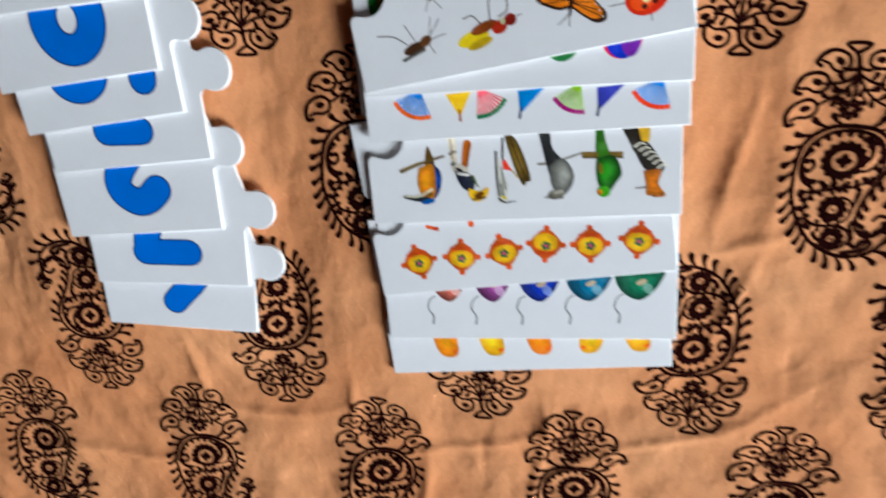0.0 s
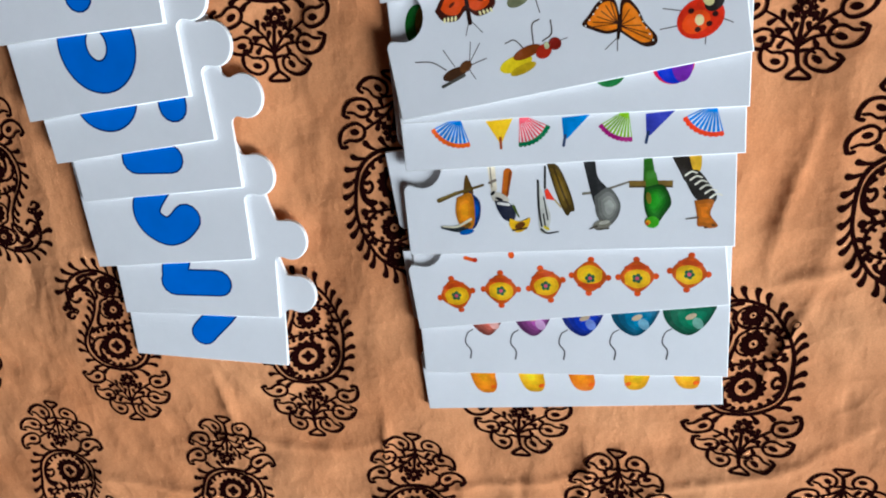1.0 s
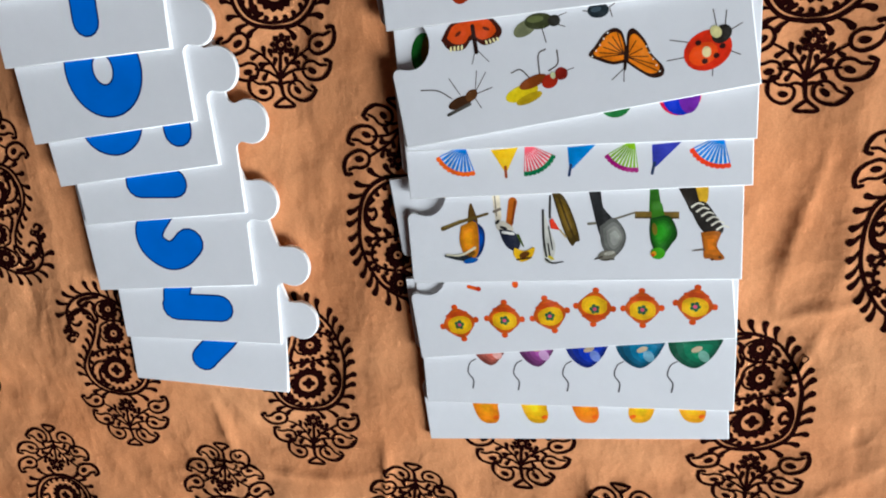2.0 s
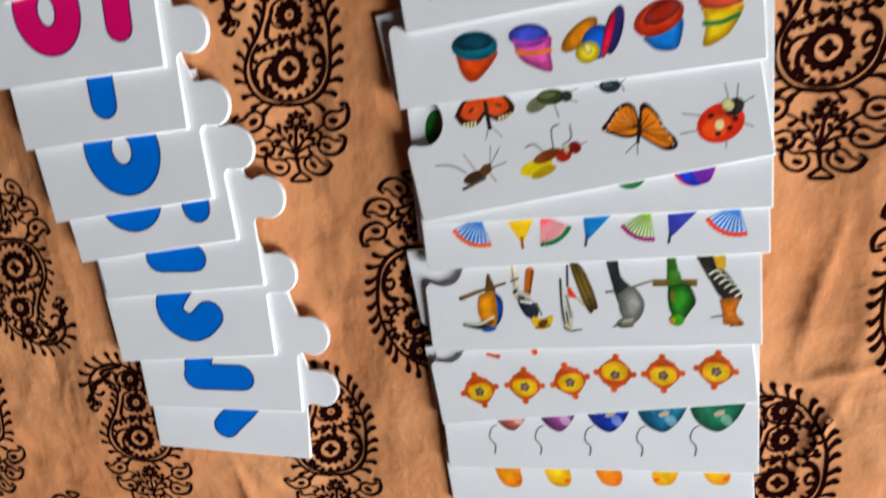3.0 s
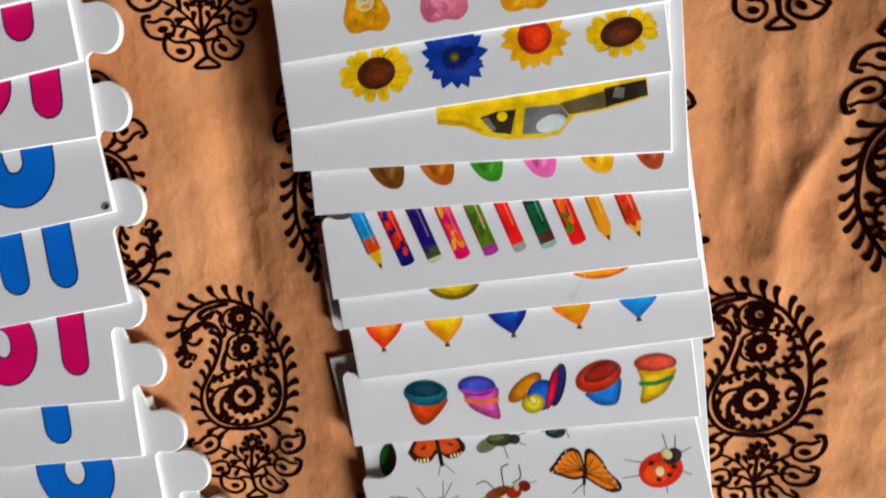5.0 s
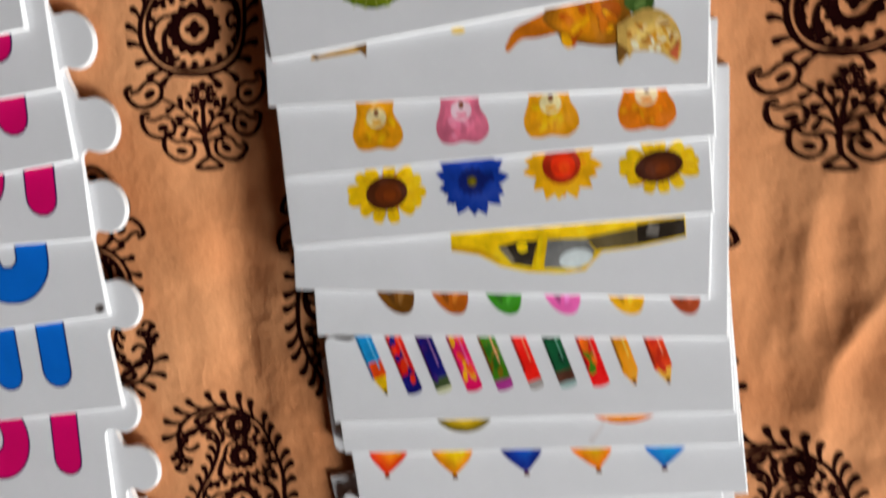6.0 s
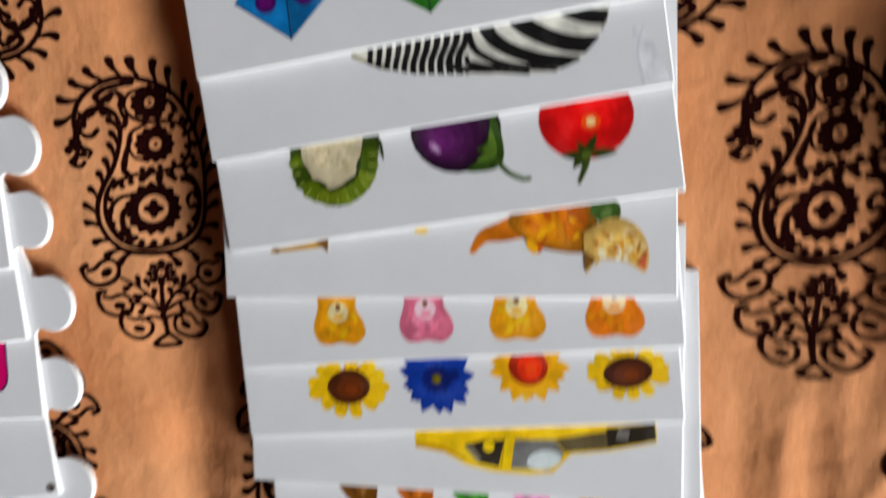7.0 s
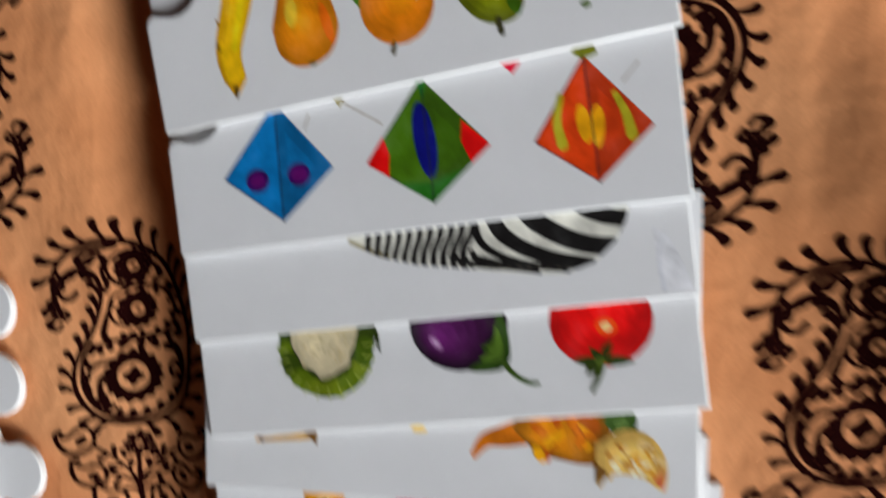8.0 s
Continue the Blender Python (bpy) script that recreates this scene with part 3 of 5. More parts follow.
def numeral(ob, strokes, wide=10.2, colour=BLUE, edge=NAVY):
    """Rounded numerals with a thin darker rim; strokes with a common point belong to one numeral."""
    digits = []
    for s in strokes:
        if digits and any(math.hypot(s[0][0] - p[0], s[0][1] - p[1]) < 2.5 for p in digits[-1][-1]):
            digits[-1].append(s)
        else:
            digits.append([s])
    for d in digits:
        if d[0][0] == d[0][-1]:        # a closed round numeral
            xs, ys = [p[0] for p in d[0]], [p[1] for p in d[0]]
            cx, cy, rx, ry = (min(xs) + max(xs)) / 2, (min(ys) + max(ys)) / 2, (max(xs) - min(xs)) / 2, (max(ys) - min(ys)) / 2
            layers = []
            for c, h in ((edge, wide / 2 + 0.62), (colour, wide / 2)):
                ro, ri = ell(cx, cy, rx + h, ry + h, n=40)[0], ell(cx, cy, rx - h, ry - h, n=40)[0]
                layers.append((c, [[ro[k - 1], ro[k], ri[k], ri[k - 1]] for k in range(len(ro))]))
            printed(ob, "printed_numeral", layers, even=True)
            continue
        layers = [(edge, stroke(s, wide + 1.25, per=8 if len(s) > 2 else 2)) for s in d] + [(colour, stroke(s, wide, per=8 if len(s) > 2 else 2)) for s in d]
        printed(ob, "printed_numeral", layers, even=True)


NUMBER_PLACES = [
    (-0.2045, -0.1916, -0.71, 0.0000), (-0.2042, -0.1714, 1.32, 0.0021), (-0.2111, -0.1509, 5.15, 0.0034), (-0.2109, -0.1234, 6.27, 0.0041),
    (-0.2180, -0.1082, 8.58, 0.0051), (-0.2246, -0.0921, 8.16, 0.0060), (-0.2303, -0.0645, 5.64, 0.0059), (-0.2349, -0.0422, 4.57, 0.0062),
    (-0.2259, -0.0133, 9.40, 0.0052), (-0.2260, 0.0175, 9.20, 0.0050), (-0.2276, 0.0462, 5.20, 0.0054), (-0.2286, 0.0655, 8.60, 0.0056),
    (-0.2303, 0.0880, 6.60, 0.0060), (-0.2371, 0.1042, 6.80, 0.0067),
]
NUMBERS = [
    ("white board number piece with the blue end of a numeral", BLUE, 9.6, [[(32.0, 13.6), (46.0, 30.0), (47.0, 50.0)]]),
    ("white board number piece with a blue seven printed upside down", BLUE, 10.2, [[(43.2, 15.6), (24.2, 15.6)], [(25.0, 15.8), (26.6, 24.0), (38.0, 50.0)]]),
    ("white board number piece with a blue hooked numeral", BLUE, 10.6, [[(43.2, 19.2), (38.6, 15.6), (33.4, 14.8), (28.0, 19.0), (27.6, 25.0), (33.0, 32.0), (42.0, 40.0)]]),
    ("white board number piece with a blue numeral's flat top", BLUE, 10.0, [[(26.6, 15.6), (40.6, 14.6)], [(27.0, 15.6), (27.0, 35.0)]]),
    ("white number piece with two blue numerals upside down", BLUE, 10.0, [[(20.0, 26.0), (22.0, 18.4), (28.0, 15.4), (34.0, 18.0), (37.0, 26.0)], [(54.0, 15.2), (56.0, 42.0)]]),
    ("white board number piece with a large blue rounded numeral", BLUE, 10.6, [[(45.6, 23.8), (36.0, 12.8), (26.4, 23.8), (36.0, 34.8), (45.6, 23.8)]]),
]
NUMBERS += [
    ("white board number piece with the blue foot of a one", BLUE, 9.4, [[(36.8, 13.8), (38.6, 45.0)]]),
    ("white board number piece with a pink ten printed upside down", PINK, 9.2, [[(34.6, 23.6), (26.3, 13.6), (18.0, 23.6), (26.3, 33.6), (34.6, 23.6)], [(53.0, 15.2), (55.0, 42.0)]]),
    ("white board number piece with a blue eleven printed upside down", BLUE, 9.6, [[(28.4, 15.0), (31.4, 42.0)], [(46.8, 14.2), (49.8, 42.0)]]),
    ("white number piece with a blue numeral and a scuffed corner", BLUE, 10.6, [[(46.4, 26.0), (44.6, 18.0), (38.6, 13.6), (31.0, 15.0), (28.0, 21.6), (28.6, 30.0), (34.0, 38.0)]]),
    ("white number piece with a pink rounded numeral and one", PINK, 9.6, [[(36.4, 26.0), (35.0, 18.6), (29.0, 15.0), (22.0, 17.6), (20.0, 26.0)], [(52.4, 13.2), (55.4, 42.0)]]),
    ("white board number piece with pink numerals printed upside down", PINK, 9.6, [[(33.0, 26.0), (31.0, 18.0), (25.0, 15.0), (19.0, 19.0)], [(49.8, 15.2), (53.6, 42.0)]]),
    ("white board number piece with pink numerals half covered", PINK, 9.6, [[(28.0, 16.0), (30.0, 42.0)], [(50.0, 15.0), (53.0, 42.0)]]),
    ("white board number piece on top of the overlapping row", PINK, 9.6, [[(28.0, 16.0), (30.0, 42.0)]]),
]
for i, (place, (label, colour, wide, strokes)) in enumerate(zip(NUMBER_PLACES, NUMBERS)):
    piece = number_piece(place, label, i, 0.0 if i == 3 else 3.0)
    low = 1.4 if i < 7 else 0.0
    numeral(piece, [[(x, y - low) for x, y in s] for s in strokes], wide, colour, NAVY if colour == BLUE else PLUM)
    if i == 9:
        printed(piece, "scuffed_corner", [((120, 112, 108), ell(64.6, 2.6, 1.7, 1.3, 20)), ((50, 45, 44), ell(64.9, 2.3, 0.9, 0.7, 20))], "small dark scuff at the corner")

PICTURE_PLACES = [
    (-0.0796, -0.2076, 6.13, 0.0000), (-0.0799, -0.1898, 3.56, 0.0021), (-0.0810, -0.1703, 8.50, 0.0035), (-0.0827, -0.1399, 3.97, 0.0042),
    (-0.0826, -0.1087, 4.28, 0.0044), (-0.0833, -0.0918, 3.21, 0.0055), (-0.0821, -0.0905, 11.2, 0.0068), (-0.0877, -0.0530, 6.05, 0.0057),
    (-0.0839, -0.0295, 7.30, 0.0057), (-0.0873, -0.0119, 5.71, 0.0065), (-0.0893, -0.0016, 5.43, 0.0076), (-0.0925, 0.0252, 2.01, 0.0071),
    (-0.0976, 0.0390, 0.48, 0.0079), (-0.0972, 0.0516, 5.25, 0.0080), (-0.0978, 0.0708, 4.86, 0.0079), (-0.1004, 0.0897, 1.21, 0.0082),
    (-0.0984, 0.1016, 7.76, 0.0081), (-0.1013, 0.1242, 8.02, 0.0075), (-0.1034, 0.1440, 7.67, 0.0074), (-0.1059, 0.1712, 10.6, 0.0063),
]
WHITE, BLACK = (236, 234, 228), (24, 22, 22)
TEAL = (8, 118, 136)


printed_base = printed


def little_drops(ob):
    for x, c, d in ((24.0, (250, 150, 20), 1), (42.4, (252, 190, 20), 1), (61.0, (248, 140, 24), 1), (80.4, (252, 186, 18), -1), (98.4, (252, 180, 20), 1)):
        body = blob((x - 6.2 * d, 22), (x - 4.6 * d, 13.0), (x - 2.0 * d, 8.8), (x + 2.6 * d, 8.4), (x + 4.4 * d, 11.4), (x + 4.2 * d, 16), (x + 5.6 * d, 22))
        printed(ob, "printed_shape", shade(body, c, x - 0.6 * d, 15.0, 0.86, 1.06, 4, 0.7) + [((228, 104, 14), ell(x + 3.0 * d, 10.8, 1.2, 0.8, 20))])


def tailed_drops(ob):
    for x, y, w, c in ((25.2, 26.2, 6.8, (206, 112, 96)), (42.2, 26.0, 7.0, (150, 80, 142)), (60.0, 26.0, 7.6, (30, 62, 172)), (78.2, 26.2, 8.2, (36, 116, 150)), (96.4, 26.6, 8.6, (34, 118, 84))):
        bag = blob((x - w, y + 4), (x - w * 0.9, y - 2), (x - w * 0.55, y - 6.4), (x + 0.2, y - 8.9), (x + w * 0.5, y - 6.8), (x + w * 0.95, y - 1.6), (x + w, y + 4))
        tail = stroke([(x - 5.2, y - 6.4), (x - 7.4, y - 8.0), (x - 8.4, y - 11.8), (x - 6.6, y - 15.0), (x - 7.0, y - 18.4)], 0.4, 0.6)
        pale = tuple(min(255, int(v * 0.55 + 105)) for v in c)
        printed(ob, "printed_shape", [((66, 62, 64), tail)] + shade(bag, c, x + w * 0.35, y - 4.0, 0.58, 1.06, 4, 0.7) + [(pale, ell(x + w * 0.42, y - 4.2, 1.7, 2.3, 30)), ((190, 168, 140), ell(x + w * 0.15, y - 1.6, 2.0, 1.0, 24))])


def turtles(ob):
    # turtles simplified to a round body with four nubs
    for x, y, a in ((16.4, 14.0, 8), (33.0, 14.4, -6), (49.2, 14.8, 10), (64.9, 16.2, 170), (80.8, 14.6, -4), (98.0, 14.4, -12)):
        nubs = []
        for k in range(4):
            t = radians(a + 90 * k)
            nubs += ell(x + 6.3 * math.cos(t), y + 6.3 * math.sin(t), 1.05, 1.15, a + 90 * k)
        body = [[(x + (5.45 + 0.35 * math.cos(4 * radians(u))) * math.cos(radians(u + a)), y + (5.45 + 0.35 * math.cos(4 * radians(u))) * math.sin(radians(u + a))) for u in range(0, 360, 12)]]
        cloth = moved(blob((-4.0, -2.6), (0, -4.3), (4.0, -2.6), (3.9, 1.2), (0, 2.7), (-3.9, 1.2)), x, y, a)
        petals = []
        for k in range(5):
            t = radians(72 * k + a)
            petals += ell(x + 1.1 * math.cos(t), y - 0.6 + 1.1 * math.sin(t), 0.75, n=10)
        printed(ob, "printed_shape", [((206, 84, 18), nubs)] + shade(body, (226, 104, 14), x - 0.6, y + 1.6, 0.82, 1.04, 3, 0.4) + [((184, 74, 12), moved(ell(0, 3.5, 4.2, 1.0), x, y, a))] + shade(cloth, (246, 190, 18), x, y - 0.4, 0.9, 1.03, 3, 0.5) + [((40, 92, 66), petals), ((206, 90, 120), ell(x, y - 0.6, 0.7, n=10))])
    printed(ob, "printed_shape", [((206, 88, 14), stroke([(22.0, 27.6), (25.0, 26.4)], 1.4, per=1)), ((190, 60, 10), ell(25.4, 26.4, 0.9))])
    printed(ob, "printed_shape", [((206, 88, 14), ell(38.6, 27.0, 1.1, 1.4))])


def perched_shapes(ob):
    def printed(o, name, layers, base=printed_base):
        base(o, name, [(c, [[(x, y * 1.07 + 0.8) for x, y in f] for f in s]) for c, s in layers])
    olive, grey = (92, 74, 36), (146, 146, 138)
    printed(ob, "printed_shape", [((84, 60, 26), blob((21.2, 20.6), (22.0, 25.4), (22.9, 27.0), (23.8, 25.0), (24.8, 20.6))), (olive, stroke([(12.4, 18.8), (19.0, 21.0), (28.4, 23.4)], 1.5, 0.8)), ((132, 112, 62), stroke([(13.0, 19.3), (19.0, 21.5)], 0.5, per=1))]
            + shade(blob((23.4, 21.6), (26.8, 18.1), (26.4, 12.6), (23.8, 8.8), (22.0, 12.0)), (26, 74, 150), 25.6, 15.0, 0.6, 1.1, 3) + shade(blob((18.9, 19.6), (24.2, 20.7), (24.6, 11.9), (22.4, 8.4), (19.4, 9.7), (18.0, 14.6)), (240, 150, 20), 21.0, 15.4, 0.74, 1.05, 4)
            + [((34, 40, 44), stroke([(12.6, 9.6), (17.0, 8.8), (21.0, 8.8)], 0.7, 2.2)), ((226, 218, 190), stroke([(13.0, 10.0), (18.0, 9.8), (23.2, 12.2)], 0.4, 0.9)), ((22, 84, 150), ell(21.4, 7.9, 2.6, 0.9, 10)), ((110, 76, 30), ell(22.0, 10.2, 1.5, 0.7, 30))])
    printed(ob, "printed_shape", [((222, 210, 186), stroke([(31.6, 29), (32.0, 22.0)], 2.6, 2.2)), ((120, 108, 96), stroke([(31.2, 29), (31.4, 22.6)], 0.4, per=1) + stroke([(32.8, 24.8), (30.6, 24.0)], 0.9, per=1)), ((176, 96, 44), stroke([(37.2, 27.0), (35.6, 19.8)], 3.0, 2.3)), ((118, 58, 26), stroke([(38.0, 27.0), (36.6, 20.0)], 0.8, per=1)),
            ((206, 198, 182), blob((30.8, 21.2), (34.6, 20.4), (37.0, 18.0), (34.0, 16.4), (31.4, 18.2))), ((30, 28, 30), ell(31.6, 20.6, 1.0, 0.5, 40) + ell(33.6, 18.6, 1.4, 0.5, -20)), ((26, 30, 46), blob((32.0, 18.2), (36.8, 17.4), (39.0, 13.8), (37.8, 11.0), (34.8, 11.8), (32.8, 15.0))), ((216, 212, 204), stroke([(33.2, 17.2), (36.8, 16.6)], 0.9, per=1)),
            ((70, 84, 30), stroke([(38.4, 16.0), (40.0, 12.4)], 1.0, 0.5, per=1)), ((226, 178, 24), blob((36.8, 12.0), (40.4, 10.8), (43.8, 12.0), (42.6, 8.6), (39.0, 7.2), (36.6, 9.4))), ((92, 54, 18), ell(40.2, 9.6, 1.9, 1.0, 20)), ((60, 36, 16), stroke([(37.6, 8.0), (42.4, 8.6)], 0.6, per=1))])
    printed(ob, "printed_shape", shade(blob((50.2, 30.0), (54.1, 28.4), (57.2, 21.6), (59.0, 14.4), (57.6, 13.4), (56.3, 12.2), (54.1, 16.3), (51.9, 23.4)), (112, 88, 36), 54.4, 22.0, 0.62, 1.05, 3, 0.5) + [((62, 46, 20), stroke([(52.6, 28), (55.2, 20), (57.4, 14.4)], 0.6, per=3)), ((40, 36, 30), stroke([(49.8, 28.4), (49.4, 21.6)], 0.7, per=1)),
            ((196, 194, 184), blob((47.4, 23.6), (49.4, 17.2), (50.8, 12.0), (49.3, 7.1), (47.0, 7.6), (46.8, 16.3))), ((36, 36, 34), stroke([(47.2, 24), (47.0, 15.0), (47.6, 9.0)], 0.7, per=3) + stroke([(48.8, 18.6), (49.8, 11.2)], 0.5, per=1) + stroke([(47.4, 8.0), (49.4, 6.6), (53.2, 7.0)], 0.8, 0.3, per=3) + stroke([(48.4, 13.0), (48.8, 9.0)], 0.6, per=1)),
            ((210, 64, 36), poly((49.2, 20.6), (50.2, 21.4), (52.6, 17.4), (49.6, 18.0))), ((190, 170, 60), ell(49.2, 8.4, 1.2, 0.5, -30)), ((170, 150, 110), stroke([(52.6, 17.4), (54.4, 15.2)], 0.6, per=1))])
    printed(ob, "printed_shape", [((118, 112, 98), stroke([(62.0, 19.2), (67, 19.6), (70.8, 20.6), (77.2, 22.4)], 0.9, 0.6)), ((36, 36, 36), blob((62.3, 30.0), (66.0, 30.0), (67.0, 24.3), (70.8, 19.0), (67.0, 14.0), (65.0, 17.4)))] + shade(blob((65.6, 18.2), (70.4, 20.9), (74.0, 15.9), (73.0, 11.1), (69.4, 8.2), (66.2, 11.9)), grey, 70.8, 14.4, 0.62, 1.12, 4)
            + [((112, 108, 96), ell(67.8, 8.8, 3.0, 1.7, 10)), ((176, 172, 158), ell(68.6, 9.6, 1.8, 0.6, 10)), ((64, 58, 48), stroke([(66.0, 8.4), (63.8, 7.6)], 0.8, 0.3, per=1) + stroke([(66.0, 7.4), (70.0, 7.6)], 0.5, per=1))])
    printed(ob, "printed_shape", [((44, 92, 26), stroke([(83.0, 32), (83.6, 22)], 2.2, 4.2)), ((120, 96, 48), stroke([(77.0, 21.6), (90.9, 21.1)], 2.2, per=1, caps=False)), ((78, 62, 30), stroke([(77.0, 20.8), (90.9, 20.3)], 0.6, per=1, caps=False)), ((56, 110, 30), stroke([(84.0, 24.0), (84.6, 19.0)], 3.6, 4.4, per=1))]
            + shade(blob((81.9, 20.4), (87.8, 21.0), (90.4, 15.5), (88.4, 11.9), (84.9, 8.0), (82.3, 11.9), (81.6, 16.3)), (46, 128, 28), 84.6, 16.4, 0.5, 1.08, 5) + [((120, 106, 40), ell(83.2, 17.0, 0.8, 1.9, 8)), ((70, 150, 36), ell(84.2, 9.2, 2.3, 1.9)), ((214, 150, 40), ell(82.8, 9.2, 0.9, 0.8)), ((196, 70, 34), ell(82.6, 8.7, 0.5))])
    bars = []
    for k in range(6):
        x, y = 95.4 + 1.55 * k, 23.4 - 1.45 * k
        bars += stroke([(x - 0.6, y + 0.2), (x + 1.3, y + 1.3), (x + 3.0, y + 0.8)], 0.65, 0.4, per=3)
    printed(ob, "printed_shape", [((36, 30, 24), blob((90.4, 30.0), (95.4, 30.0), (98.0, 24.0), (95.0, 21.6), (93.0, 25.0))), ((214, 170, 66), blob((95.6, 31.0), (99.4, 31.0), (99.6, 25.4), (97.4, 24.8))), ((38, 34, 30), blob((93.9, 23.6), (98.6, 25.1), (102.8, 19.8), (104.6, 16.2), (101.9, 14.0), (97.6, 16.6))), ((228, 222, 204), bars)]
            + shade(blob((97.6, 15.6), (103.6, 15.6), (102.6, 11.2), (105.0, 7.4), (102.6, 6.6), (100.6, 7.2), (98.6, 7.6), (98.4, 10.8)), (206, 118, 34), 100.6, 12.0, 0.78, 1.06, 3) + [((88, 52, 26), ell(103.6, 7.6, 0.6, 0.4) + ell(101.2, 7.0, 0.6, 0.4)), ((96, 80, 66), stroke([(98.8, 10.2), (95.0, 9.8)], 0.5, 0.25, per=1))])


def folding_fans(ob):
    def open_fan(x, y, r, a0, a1, c, rim):
        rays = []
        for k in range(9):
            a = radians(a0 + (a1 - a0) * (k + 0.5) / 9)
            rays += stroke([(x + r * 0.30 * math.cos(a), y + r * 0.30 * math.sin(a)), (x + r * 0.86 * math.cos(a), y + r * 0.86 * math.sin(a))], 0.05, 0.46, per=1, caps=False)
        rim_line = []
        for k in range(37):
            a = radians(a0 + (a1 - a0) * k / 36)
            rr = r * (0.975 + 0.035 * abs(math.sin(math.pi * k / 4)))
            rim_line.append((x + rr * math.cos(a), y + rr * math.sin(a)))
        inner = [[(x, y)] + ell(x, y, r * 0.86, r * 0.86, 0, a0, a1, 18)[0]]
        printed(ob, "printed_fan", [(rim, [[(x, y)] + rim_line]), (c, inner), (WHITE, rays)], "small printed open fan")

    def shut_fan(x, y, c, lean):
        printed(ob, "printed_fan", [(c, poly((x - 4.5 + lean, y + 9.2), (x + 4.5 + lean, y + 9.6), (x + 0.6, y + 2.2), (x - 0.6, y + 2.2))), ((150, 70, 30) if c[0] > 150 else (36, 52, 84), stroke([(x, y + 3.4), (x - 0.2 * lean, y)], 0.9, per=1))], "small printed half-folded fan")
    open_fan(20.3, 19.1, 10.9, 203, 287, (40, 126, 208), (232, 104, 28))
    # green print under the next piece's socket, the socket's shade painted into its dark tones
    printed(ob, "printed_fan", [((28, 84, 30), ell(9.2, 49.0, 3.9, 6.6, -8)), ((92, 70, 24), ell(10.8, 49.6, 2.0, 5.4, -8))], "dark green print with painted shade, seen through a socket")
    shut_fan(33.6, 7.4, (246, 186, 26), 0)
    open_fan(40.4, 18.4, 11.0, 265, 334, (234, 100, 112), (14, 110, 66))
    shut_fan(54.9, 7.0, (30, 124, 190), 3.6)
    open_fan(75.0, 17.8, 10.8, 208, 276, (132, 178, 30), (150, 34, 108))
    shut_fan(81.0, 6.4, (60, 66, 160), 3.8)
    open_fan(101.4, 17.8, 10.9, 204, 284, (40, 128, 208), (228, 74, 34))



def balls(ob):
    printed(ob, "printed_ball", [((40, 108, 54), ell(68.6, 14.6, 5.2))])
    printed(ob, "printed_ball", [((214, 40, 80), ell(87.8, 15.6, 6.4)), ((30, 58, 176), ell(88.2, 15.6, 5.6, 6.3)), ((110, 50, 150), ell(90.6, 15.4, 3.2, 5.6))])


